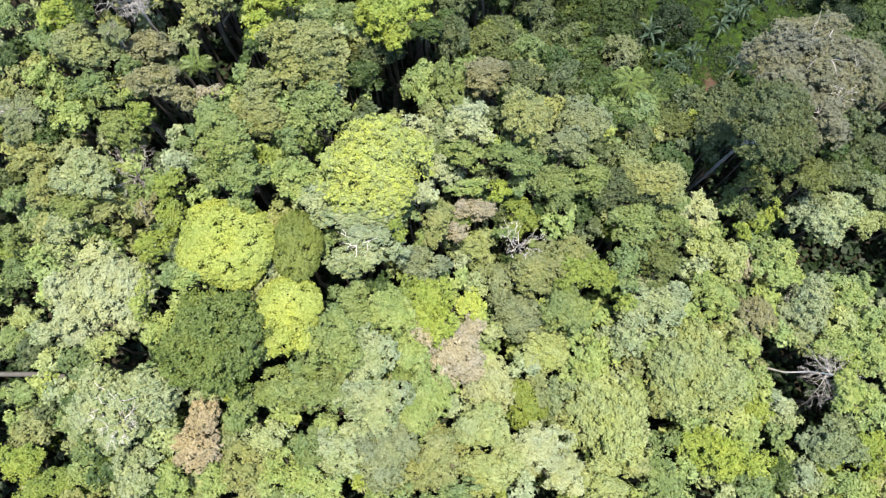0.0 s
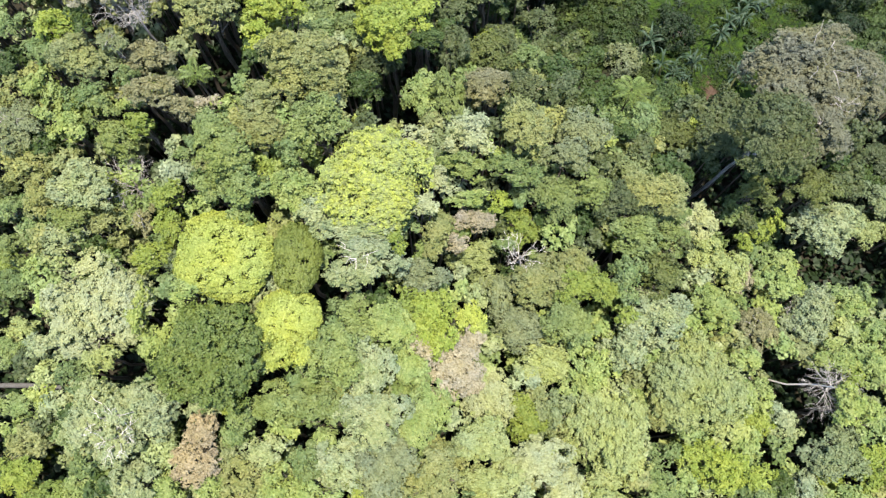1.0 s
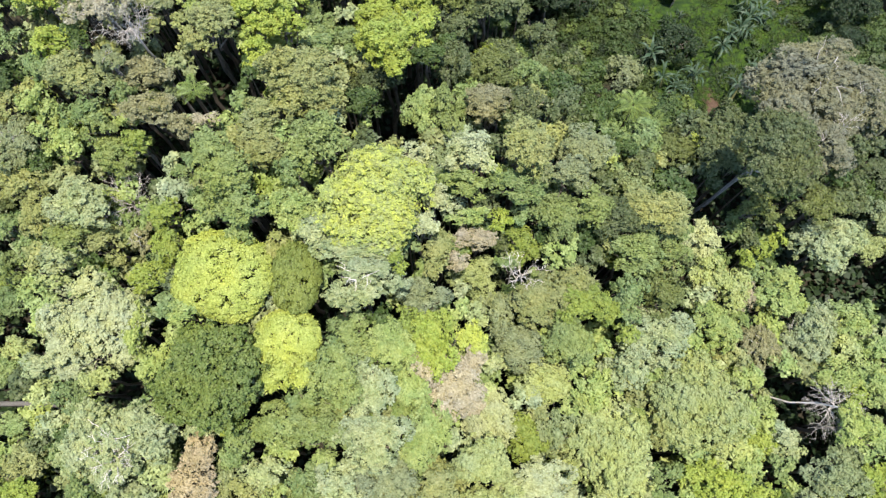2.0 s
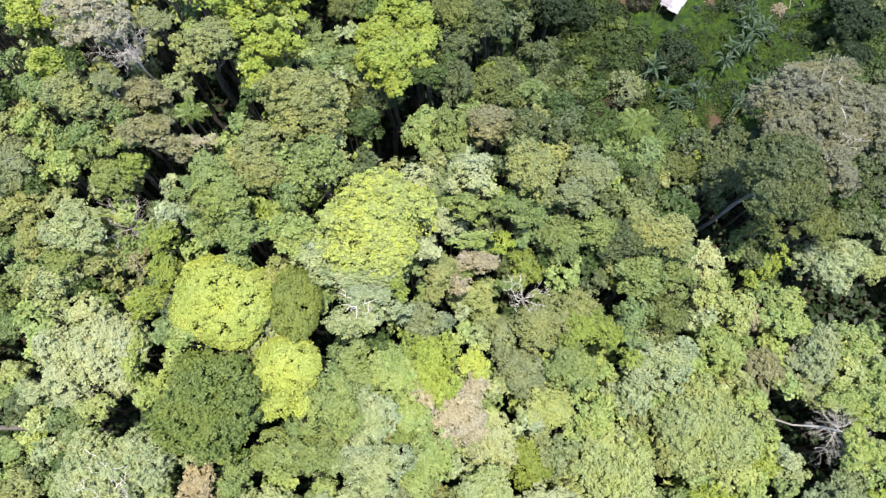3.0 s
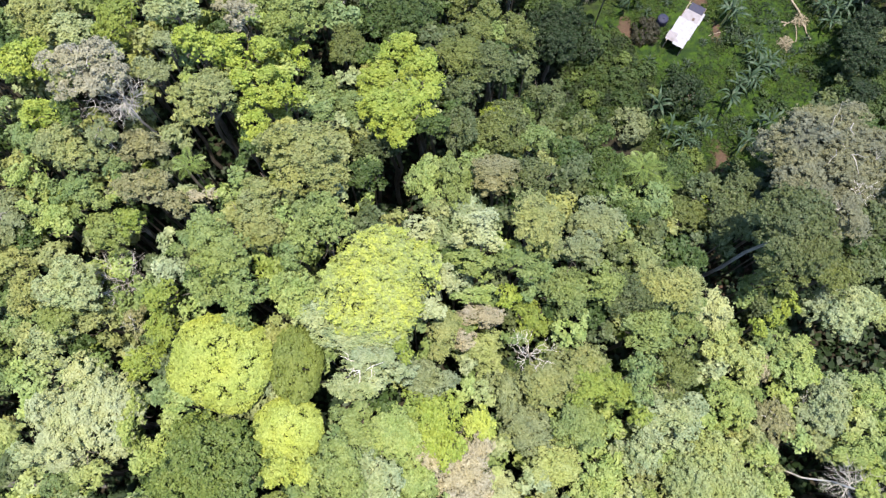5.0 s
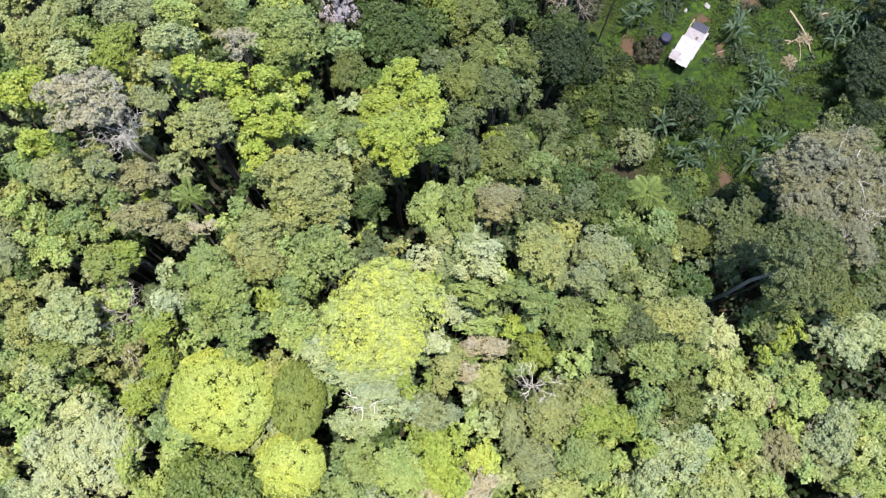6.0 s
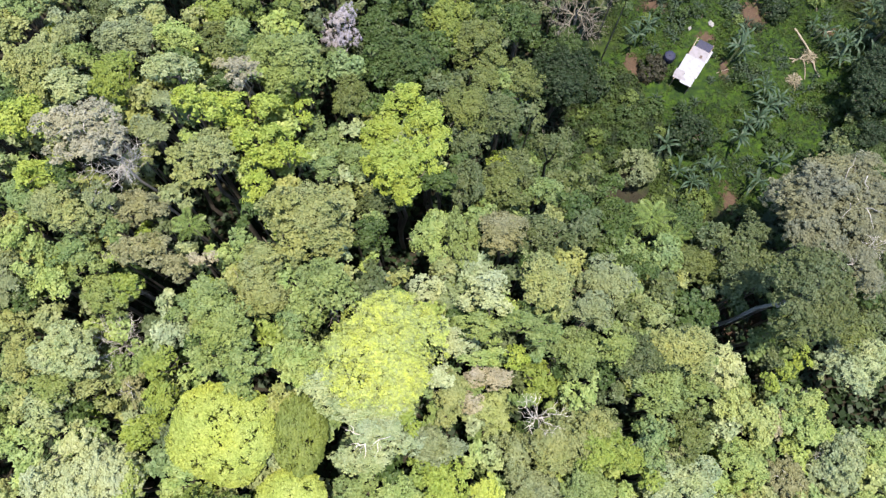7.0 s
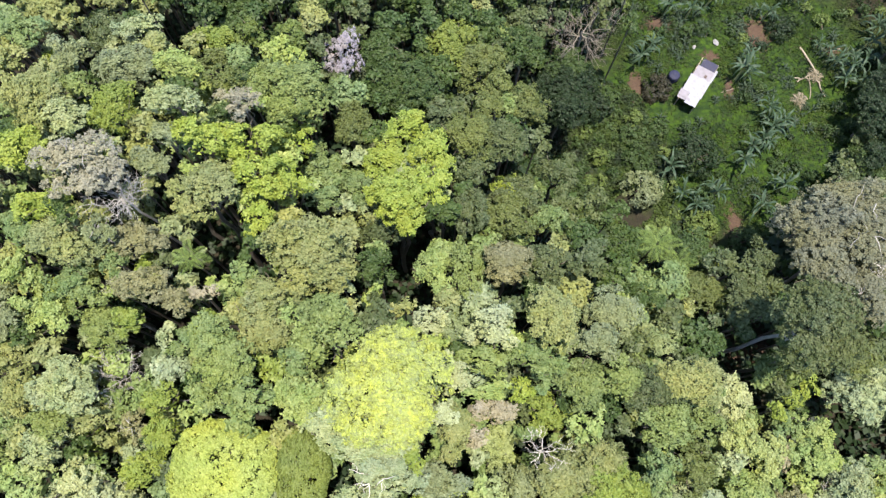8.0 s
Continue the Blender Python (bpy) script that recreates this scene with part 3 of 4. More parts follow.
grove("mid", "f", [(-39.1, 38.2, 29.5, 3.0, 1.11), (-24.9, 35.2, 35.6, 4.0, 1.05), (15.4, 17.5, 23.2, 3.4)])
grove("mid", "l", [(2.7, 34.9, 29.7, 2.6, 1.25)])
grove("odk", "b", [(5.8, 53.3, 25.5, 3.8, 1.09), (42.3, 36.5, 18.5, 2.7, 1.16), (26.9, 23.2, 23.0, 3.3, 1.07), (-26.6, 65.3, 35.4, 2.2, 1.06), (3.3, 74.9, 24.1, 4.0, 1.04), (5.5, 71.9, 24.0, 2.6, 1.06), (3.7, 68.0, 24.9, 2.5, 1.1)])
grove("odk", "f", [(33.1, 45.8, 15.3, 3.9, 1.22), (-29.5, 70.3, 30.8, 2.3, 1.26), (-13.4, 63.9, 28.1, 3.0, 0.95), (0.9, 62.3, 28.2, 3.4, 0.94)])
grove("odk", "l", [(50.5, 36.8, 17.9, 3.3, 1.14), (9.4, 69.8, 23.0, 3.3, 1.05)])
grove("oli", "b", [(-51.6, 44.7, 30.6, 2.3), (-16.6, 44.7, 36.6, 5.0, 1.07), (-49.6, 35.0, 28.5, 2.4, 1.16), (-49.4, 3.5, 18.8, 3.0, 1.13), (-21.7, -0.4, 26.1, 3.1, 1.09), (-10.6, 52.5, 25.5, 2.4, 1.21)])
grove("oli", "f", [(-42.6, 46.7, 33.8, 3.9, 1.12), (-20.1, 41.5, 35.6, 2.3, 1.16), (-21.1, 38.1, 34.7, 3.6, 1.07), (-47.4, 31.5, 28.1, 3.1, 1.05), (9.2, 39.3, 31.1, 3.5, 0.96), (-0.8, 27.4, 27.1, 2.8, 0.95), (15.2, 24.2, 23.8, 3.6), (11.0, 21.8, 23.5, 3.4, 1.14), (-0.9, 0.2, 24.2, 3.8), (26.4, 33.2, 25.8, 3.9, 1.15), (27.4, 8.3, 18.2, 3.2, 0.95), (-47.1, 63.2, 35.9, 4.2, 0.94), (-27.3, 51.9, 36.7, 3.8, 1.05)])
grove("oli", "l", [(-39.8, 28.7, 26.7, 3.1, 1.1)])
grove("ols", "b", [(9.7, 29.8, 22.4, 2.9, 1.08), (-5.3, 24.8, 32.3, 1.6), (-30.4, 73.9, 30.4, 2.9, 1.11)])
grove("ols", "f", [(-34.7, 38.6, 32.3, 2.0, 1.15), (-31.0, 30.6, 30.6, 2.1, 1.04), (-31.1, 27.6, 29.5, 2.2, 0.97), (-33.8, 23.7, 28.8, 2.4, 1.13), (-45.4, -3.2, 20.3, 3.0, 1.24), (16.0, 21.5, 24.6, 2.4, 1.1), (9.7, 6.5, 20.3, 3.0), (18.3, 21.7, 24.4, 2.8, 0.95), (-38.0, 61.3, 36.9, 3.2, 0.96)])
grove("olv", "b", [(-1.0, 78.5, 24.2, 3.9)])
grove("olv", "c", [(-16.7, 23.5, 30.6, 3.5, 0.82)])
grove("pal", "b", [(3.6, 38.2, 31.1, 3.1, 1.1), (34.1, 31.9, 18.0, 2.9, 0.92)])
grove("pal", "f", [(-3.4, 39.7, 26.9, 1.8, 1.09), (-1.1, 33.5, 28.9, 2.4, 1.03), (-2.3, 29.2, 31.4, 2.0, 1.07), (5.9, 8.3, 20.5, 4.0, 0.96), (10.8, 1.5, 21.9, 3.7, 1.19), (14.4, -1.4, 20.4, 3.0, 1.05)])
grove("pal", "k", [(-39.0, 17.8, 29.6, 6.3)])
grove("plo", "b", [(-44.9, 23.6, 27.4, 2.0, 1.07), (-50.1, 16.6, 22.6, 2.0, 1.12), (3.5, 27.3, 19.4, 3.1, 1.14), (4.9, 24.7, 16.2, 2.7, 1.1), (34.1, 27.4, 19.0, 2.6, 0.94), (61.9, 33.6, 9.2, 3.2, 1.03), (36.7, 25.1, 19.2, 3.2, 0.95), (18.1, -2.3, 20.1, 3.6, 1.2)])
grove("plo", "f", [(-36.9, 12.2, 29.1, 2.0, 1.14), (4.2, 3.9, 24.2, 3.4, 1.11), (12.4, 13.5, 19.7, 4.0, 1.19), (5.8, -1.0, 22.1, 4.0, 1.23), (31.2, 10.6, 20.2, 6.4), (19.9, 5.2, 20.0, 6.2, 0.91)])
grove("pnk", "f", [(4.1, 29.9, 24.0, 2.4, 1.18), (1.5, 27.0, 23.9, 1.4, 1.17), (1.0, 12.1, 24.4, 4.3, 1.11), (-2.5, 14.1, 26.8, 2.0), (3.5, 14.8, 24.7, 2.3, 0.88), (39.8, 24.8, 16.3, 2.1, 0.79)])
grove("pnk", "s", [(-27.6, 41.6, 31.9, 1.5, 1.11)])
grove("rus", "f", [(-26.6, 5.2, 27.2, 2.2), (-27.0, 1.6, 26.7, 3.3, 1.15)])
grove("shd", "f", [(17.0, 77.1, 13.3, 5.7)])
grove("sil", "b", [(-13.9, 28.2, 31.7, 3.1, 1.12), (-43.8, 26.0, 28.2, 2.6, 1.21), (-45.3, 14.1, 25.8, 2.5, 1.25), (-19.4, 2.8, 26.3, 2.6, 1.14), (-33.2, -1.3, 27.2, 3.0, 1.09), (-8.0, 11.3, 28.9, 3.4, 0.92), (-11.4, 1.5, 26.4, 3.6, 1.08), (53.7, 33.0, 14.7, 4.5, 1.1), (26.2, 18.5, 22.3, 4.4, 1.13), (22.2, 14.7, 22.0, 3.4), (49.9, 20.4, 13.6, 4.8), (44.3, 6.6, 12.2, 3.3, 1.13), (45.9, -2.2, 12.2, 3.4), (-38.0, 73.6, 33.2, 2.7, 1.24), (-43.6, 60.7, 35.8, 2.8, 1.13)])
grove("sil", "f", [(-41.2, 32.0, 30.4, 3.7, 1.12), (-9.0, 26.1, 32.6, 3.1, 1.53), (-7.4, 6.0, 28.7, 3.9, 1.11), (-30.3, 60.5, 40.2, 2.8, 1.15)])
grove("sil", "s", [(-34.8, 5.8, 29.8, 6.1, 1.08), (-8.9, 22.8, 32.2, 4.4, 1.15)])
grove("viv", "b", [(-24.4, 12.2, 33.1, 6.0), (-28.5, 9.3, 30.2, 2.5, 1.24), (-25.8, 75.1, 30.4, 2.4, 1.06), (-21.5, 75.7, 29.4, 2.7, 1.15)])
grove("yel", "b", [(-16.5, 12.6, 30.1, 3.2)])
grove("yel", "c", [(-24.6, 23.6, 32.1, 5.4, 1.07), (-17.2, 16.5, 30.0, 3.5, 1.07)])
grove("yel", "f", [(3.2, 17.5, 25.4, 2.2, 0.91)])
grove("flw", "k", [(-7.9, 31.6, 34.8, 6.6, 1.06)])
grove("drk", "b", [(71.1, 71.1, 6.0, 5.0), (66.3, 68.4, 6.0, 4.6)])
grove("lil", "t", [(-14.7, 74.0, 28.0, 3.2, 0.86)])
# dark leaf colour here paints the shade along the clearing's right edge
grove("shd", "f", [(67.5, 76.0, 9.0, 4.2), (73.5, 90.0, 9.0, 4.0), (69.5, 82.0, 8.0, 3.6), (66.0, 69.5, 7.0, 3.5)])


for x, y, top, radius in [(-37.4, 33.3, 27.6, 2.8), (-35.5, 50.8, 38.4, 3.3)]:
    bare_tree(x, y, top, radius)
    PLACED.append((x, y, top, 1.2))
# white weathered branches that stand out of living crowns
for x, y, top, radius, thick in [(9.4, 25.4, 24.8, 2.4, 0.9), (-33.8, 4.0, 30.8, 2.2, 1.0), (47.4, 20.1, 12.0, 1.6, 0.7), (53.0, 46.4, 22.6, 1.5, 0.7)]:
    bare_tree(x, y, top, radius, label="dead tree with weathered white branches among green crowns", thick=thick, trunk_bark=PALE_BARK, limb_bark=PALE_BARK)
    PLACED.append((x, y, top - 2, 0.8))
bare_tree(18.9, 85.1, 19.0, 5.2, label="leafless tree with brownish drooping twigs", droop=0.55, trunk_bark=GREY_BARK, limb_bark=TWIG_BARK)
PLACED.append((18.9, 85.1, 19.0, 5.2))

# the tree whose pale trunk shows in the gap
tree(39.2, 38.6, 31.9, 5.3, "dus", "f", base=(34.6, 38.1), pale=True)
PLACED.append((39.2, 38.6, 31.9, 5.0))
tree(33.2, 36.3, 11.5, 2.6, "grn", "b")
PLACED += [(26.9, 52.0, 15.6, 2.6), (29.6, 49.5, 14.6, 2.2), (-29.4, 45.3, 30.6, 2.2)]

# ---- smaller trees that close the canopy between them ----
# openings in the canopy: place and radius
GAPS = [(-2.9, 51.9, 2.5), (-6.1, 49.1, 1.5), (-6.8, 45.8, 1.9), (-13.2, 21.1, 2.0), (-34.6, 38.3, 1.0), (-38.8, 37.9, 0.6), (-27.7, 48.9, 1.4), (36.6, 33.9, 2.6), (37.1, 36.2, 1.6), (52.5, 29.4, 4.1), (63.3, 25.3, 3.0), (64.9, 45.9, 2.0), (26.8, 6.1, 1.2), (26.9, 2.4, 1.2), (47.1, 2.9, 1.9), (-10.6, 5.0, 0.9), (-45.3, 0.9, 1.0), (-35.8, 12.7, 1.4)]
GAPS += [(-52.0, 19.7, 1.6), (-19.7, 9.5, 1.2), (48.4, 19.5, 1.4), (4.4, 53.2, 1.4), (-54.6, 11.4, 3.3), (6.3, 60.8, 2.1), (-36.1, 75.1, 1.7), (-37.9, 64.9, 0.9), (-17.5, 63.5, 1.6), (3.2, 72.7, 1.2), (-47.3, 72.5, 0.6), (22.6, 85.2, 2.6), (46.8, 11.6, 2.0), (48.5, 8.9, 1.8), (59.8, 29.1, 3.8), (63.7, 28.0, 2.8)]
PX = np.array(PLACED)
fill_rng = np.random.default_rng(23)
FILL, UNDER = [], []


def canopy_at(x, y):
    d2 = (PX[:, 0] - x) ** 2 + (PX[:, 1] - y) ** 2
    w = 1 / (d2 + 4) ** 1.5
    return float((PX[:, 2] * w).sum() / w.sum())


def crowded(x, y, radius, share, spacing=0.68):
    d = np.hypot(PX[:, 0] - x, PX[:, 1] - y)
    if (d < share * (PX[:, 3] + radius)).any():
        return True
    return any(math.hypot(fx - x, fy - y) < spacing * (fr + radius) for fx, fy, ft, fr in FILL)


for radius, tries, share in ((3.0, 2600, 0.66), (2.3, 4200, 0.58), (1.7, 5200, 0.54), (1.9, 5000, 0.44), (2.2, 5000, 0.34), (2.3, 3500, 0.22)):
    for trial in range(tries):
        x, y = fill_rng.uniform(-80, 88), fill_rng.uniform(-16, 118)
        r = radius * fill_rng.uniform(0.85, 1.2)
        if inside(x, y, CLEARING) or inside(x, y, THICKET) or any(math.hypot(x - gx, y - gy) < gr + r * 0.85 for gx, gy, gr in GAPS):
            continue
        if crowded(x, y, r, share, 0.45 if share < 0.3 else 0.68) or share < 0.3 and not (-60 < x < 70 and -8 < y < 98):
            continue
        drop = fill_rng.uniform(6.0, 11.0) if share < 0.3 else fill_rng.uniform(3.2, 7.0) if share < 0.4 else fill_rng.uniform(2.0, 4.5) if share < 0.5 else fill_rng.uniform(0.3, 2.6) if radius > 2 else fill_rng.uniform(0.8, 4.0)
        UNDER.append(share < 0.4 or not (-62 < x < 72 and -9 < y < 100))
        FILL.append((x, y, max(canopy_at(x, y) - drop, ground_z(x, y) + 3.5), r))
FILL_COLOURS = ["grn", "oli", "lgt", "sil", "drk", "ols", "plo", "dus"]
# EDGE and VALLEY put the weaker light there into darker leaf colours
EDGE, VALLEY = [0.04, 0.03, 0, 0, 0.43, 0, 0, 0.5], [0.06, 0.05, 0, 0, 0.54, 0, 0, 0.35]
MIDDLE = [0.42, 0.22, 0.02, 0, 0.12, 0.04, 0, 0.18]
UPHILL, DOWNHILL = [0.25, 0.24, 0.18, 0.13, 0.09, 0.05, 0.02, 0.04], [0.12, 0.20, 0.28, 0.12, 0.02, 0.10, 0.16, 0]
under_v, under_m = [], []
for i, (x, y, top, r) in enumerate(FILL):
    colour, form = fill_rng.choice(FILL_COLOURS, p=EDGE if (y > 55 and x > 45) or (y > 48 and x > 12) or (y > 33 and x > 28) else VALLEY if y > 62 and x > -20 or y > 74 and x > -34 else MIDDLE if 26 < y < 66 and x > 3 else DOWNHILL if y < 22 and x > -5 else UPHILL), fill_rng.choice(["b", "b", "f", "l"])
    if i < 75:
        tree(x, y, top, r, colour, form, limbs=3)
        continue
    leaves = crown_leaves(fill_rng, r, form, 0.15 if UNDER[i] else 0.36) + np.array([x, y, top - FORM[form][4] * r * 0.93])
    low = ground_z(x, y) - 0.1
    stem, faces = tube([(x, y, low), (x, y, (low + top) / 2), (x, y, top - r * 0.5)], [0.16, 0.13, 0.08], 5)
    faces = np.concatenate([faces[:, [0, 1, 2]], faces[:, [0, 2, 3]]])
    under_v += [leaves, stem[faces].reshape(-1, 3)]
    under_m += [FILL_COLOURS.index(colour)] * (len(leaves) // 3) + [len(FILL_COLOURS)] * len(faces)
UV = np.concatenate(under_v)
UM = mesh_of("lesser_trees", UV, tris(len(UV) // 3), [LEAF[c] for c in FILL_COLOURS] + [BARK])
UM.polygons.foreach_set("material_index", np.array(under_m, dtype=np.int32))
tagged(new("lesser_trees", UM), "lesser green and olive trees that fill the canopy", "trees", kind="stuff")


# ---- low growth: a thicket, herbs and grass ----
def scattered(name, count, ring, material, low, high, length, width, upright, label, keep_off=(), bare=0.75):
    rng = np.random.default_rng(len(name) * 31 + count)
    xs, ys = [p[0] for p in ring], [p[1] for p in ring]
    at = []
    while len(at) < count:
        x, y = rng.uniform(min(xs), max(xs)), rng.uniform(min(ys), max(ys))
        lush = noise.noise((x * 0.22, y * 0.22, 7)) + 0.5 * noise.noise((x * 0.7, y * 0.7, 2))
        if not inside(x, y, ring) or rng.uniform(-bare, 0.25) > lush or any(abs((x - kx) / rx) ** 2 + abs((y - ky) / ry) ** 2 < 1 for kx, ky, rx, ry in keep_off):
            continue
        at.append((x, y, ground_z(x, y) + low + (high - low) * max(0.0, min(1.0, 0.45 + lush)) * rng.uniform(0.3, 1.0)))
    at = np.array(at)
    normal = unit(rng.normal(size=(count, 3)) * (1.0 if upright else 0.5) + np.array([0, 0, 0.25 if upright else 1.0]))
    ll = length * rng.uniform(0.6, 1.4, count)
    v = kites(rng, at, normal, ll, ll * width / length)
    tagged(new(name, mesh_of(name, v, quads(count), material)), label, name, kind="stuff")


BARE_SOIL = [(31.3, 83.6, 1.1, 3.2), (53.4, 95.6, 1.5, 1.9), (36.2, 97.3, 1.4, 0.8), (45.3, 60.0, 0.9, 2.2), (46.9, 84.2, 0.6, 1.4), (44.7, 90.6, 1.0, 0.7), (41.2, 84.0, 2.6, 4.6)]
scattered("grass", 52000, CLEARING, GRASS, 0.02, 0.35, 0.5, 0.10, True, "bright green rough grass over the clearing", BARE_SOIL)
scattered("herbs", 15000, CLEARING, HERB, 0.03, 0.5, 0.28, 0.20, False, "leafy green weeds and herbs over the clearing", BARE_SOIL)
scattered("creepers", 26000, THICKET, HERB, 0.05, 1.6, 0.42, 0.30, False, "tangled green creepers over the thicket", [(29.4, 63.4, 3.3, 2.8)])
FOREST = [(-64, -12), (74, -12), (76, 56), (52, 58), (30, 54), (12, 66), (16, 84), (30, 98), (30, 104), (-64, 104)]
# near-black leaves put the deep shade of the canopy gaps into colour
scattered("undergrowth", 46000, FOREST, LEAF["shd"], 0.2, 6.0, 1.1, 0.8, False, "leafy undergrowth on the forest floor, shade put into its colour", bare=2.5)
low_rng = np.random.default_rng(77)
BUSHES = []
BANANAS = [(48.7, 62.3, 1.05), (52.9, 66.1, 0.95), (47.1, 71.1, 1.15), (50.3, 74.1, 1.0), (52.5, 76.6, 1.05), (51.9, 79.4, 0.95), (36.8, 64.2, 1.0), (41.9, 65.2, 1.0), (34.8, 69.6, 1.1), (48.1, 85.9, 1.15), (50.4, 88.6, 0.95), (31.4, 89.5, 1.1), (33.4, 91.4, 1.0), (67.1, 87.8, 1.0), (70.8, 92.2, 1.1), (68.5, 84.6, 1.0), (54.3, 78.0, 0.9), (37.4, 99.1, 1.05), (41.3, 98.6, 0.95), (54.9, 98.4, 0.9), (48.6, 73.4, 0.9), (38.6, 62.6, 0.85), (64.0, 91.0, 0.9), (45.0, 101.0, 1.0), (66.0, 85.5, 0.95), (69.8, 88.6, 1.0), (65.0, 88.5, 0.9), (72.0, 87.0, 1.0), (70.5, 82.0, 0.95), (73.5, 95.5, 1.0), (58.5, 101.5, 0.9)]
OPEN_SPOTS = [(x, y, 1.7) for x, y, s in BANANAS] + [(62, 88, 4.0), (60.5, 92, 2.0), (45.8, 93.3, 1.5), (42, 92.5, 1.5), (41, 84, 4.5), (37.6, 86.3, 1.5), (66.6, 92.4, 1.5), (43.5, 77, 2.5), (45, 66, 2.5), (58, 92, 3.0), (31.3, 83.6, 1.4), (31.2, 81.4, 1.2), (31.4, 86.0, 1.2), (29.4, 63.8, 3.6)]
for trial in range(1500):
    x, y = low_rng.uniform(8, 37), low_rng.uniform(54, 90)
    r = low_rng.uniform(0.9, 2.0)
    if inside(x, y, THICKET) and all(math.hypot(x - bx, y - by) > 0.75 * (r + br) for bx, by, br in BUSHES) and not crowded(x, y, r, 0.6) and all(math.hypot(x - kx, y - ky) > r + kr for kx, ky, kr in OPEN_SPOTS):
        BUSHES.append((x, y, r))
for trial in range(700):
    x, y = low_rng.uniform(30, 76), low_rng.uniform(56, 118)
    r = low_rng.uniform(0.45, 1.2)
    if inside(x, y, CLEARING) and noise.noise((x * 0.13, y * 0.13, 4)) > -0.06 and all(math.hypot(x - kx, y - ky) > r + kr for kx, ky, kr in OPEN_SPOTS) and all(math.hypot(x - bx, y - by) > 0.9 * (r + br) for bx, by, br in BUSHES) and not any(abs((x - kx) / (rx + r)) ** 2 + abs((y - ky) / (ry + r)) ** 2 < 1 for kx, ky, rx, ry in BARE_SOIL):
        BUSHES.append((x, y, r))
for x, y, r in BUSHES:
    colours = ["drk", "drk", "viv", "wee", "drk"] if inside(x, y, THICKET) else ["shd", "wee", "drk", "wee", "viv", "wee"]
    tree(x, y, ground_z(x, y) + r * low_rng.uniform(0.9, 1.7), r, low_rng.choice(colours), "u", group="low shrubs", detail=0.9)
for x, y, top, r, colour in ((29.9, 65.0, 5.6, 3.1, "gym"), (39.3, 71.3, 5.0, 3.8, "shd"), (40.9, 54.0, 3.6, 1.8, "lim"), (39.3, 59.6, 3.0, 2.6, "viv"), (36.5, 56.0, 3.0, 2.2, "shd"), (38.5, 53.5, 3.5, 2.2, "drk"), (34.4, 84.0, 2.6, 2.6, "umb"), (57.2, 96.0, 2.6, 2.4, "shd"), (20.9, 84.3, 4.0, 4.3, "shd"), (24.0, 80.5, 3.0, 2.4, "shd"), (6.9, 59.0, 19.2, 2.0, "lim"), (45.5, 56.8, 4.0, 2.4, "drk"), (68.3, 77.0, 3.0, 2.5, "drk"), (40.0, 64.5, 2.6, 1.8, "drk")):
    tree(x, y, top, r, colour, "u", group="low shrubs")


# ---- bananas and palms ----
def arched_leaf(length, width, rise, sag, cuts, rng, n=11):
    """A long blade that rises and then sags, with a sunken midrib and a torn edge."""
    s = np.linspace(0, 1, n)
    x = length * (s - 0.12 * s * s)
    z = rise * np.sin(s * math.pi * 0.62) - sag * s ** 2.2
    half = width * 0.5 * np.clip(np.sin(np.clip(s * 1.02, 0, 1) ** 0.7 * math.pi), 0.04, 1)
    left, right = half * (1 - cuts * rng.uniform(0, 1, n)), half * (1 - cuts * rng.uniform(0, 1, n))
    v = np.concatenate([np.stack([x, left, z + left * 0.28], 1), np.stack([x, 0 * x, z], 1), np.stack([x, -right, z + right * 0.28], 1)])
    f = []
    for i in range(n - 1):
        f += [(i, i + n, i + n + 1, i + 1), (i + n, i + 2 * n, i + 2 * n + 1, i + n + 1)]
    return v, np.array(f)


plant_rng = np.random.default_rng(5)
BLADE = [mesh_of("leaf", *arched_leaf(L, w, r, s, 0.5, plant_rng), BANANA, True) for L, w, r, s in ((2.3, 0.40, 1.1, 0.9), (2.7, 0.42, 1.3, 1.5), (2.0, 0.34, 1.3, 0.4), (1.5, 0.30, 0.6, 1.6), (2.2, 0.36, 1.6, 2.2), (1.8, 0.40, 0.9, 1.1))]
PSEUDO = mesh_of("stem", *tube([(0, 0, -0.1), (0.03, 0, 0.8), (0.02, 0.04, 1.6), (0.05, 0.03, 2.2)], [0.16, 0.13, 0.10, 0.05], 7), STEM, True)


def banana_model(leaves):
    root = new("banana_plant")
    tagged(root, "dark green banana plant with arching torn leaves in the clearing", "banana plant", "banana plants")
    part_of("stem", PSEUDO, root)
    for i in range(leaves):
        ob = part_of("leaf", BLADE[plant_rng.integers(0, 6)], root)
        ob.matrix_basis = pose(0.04, 0.03, 1.6 + 0.08 * i, plant_rng.uniform(-25, 25), plant_rng.uniform(-30, 14), i * 137.5 + plant_rng.uniform(-35, 35)) @ Matrix.Scale(plant_rng.uniform(0.75, 1.1), 4)
    return root


def planted(models, spots):
    """Sets the models out over spots of (x, y, size), each leaning its own way."""
    for i, (x, y, s) in enumerate(spots):
        lean = [plant_rng.uniform(-9, 9), plant_rng.uniform(-9, 9), plant_rng.uniform(0, 360)]
        made = models[i] if i < len(models) else copy_thing(models[i % len(models)], pose(x, y, ground_z(x, y)))
        made.matrix_basis = pose(x, y, ground_z(x, y) - 0.03, *lean)
        made.scale = (s,) * 3


SUCKERS = [(x + 1.5 * math.cos(i * 2.1), y + 1.5 * math.sin(i * 2.1), s * 0.72) for i, (x, y, s) in enumerate(BANANAS) if i % 3 != 2]
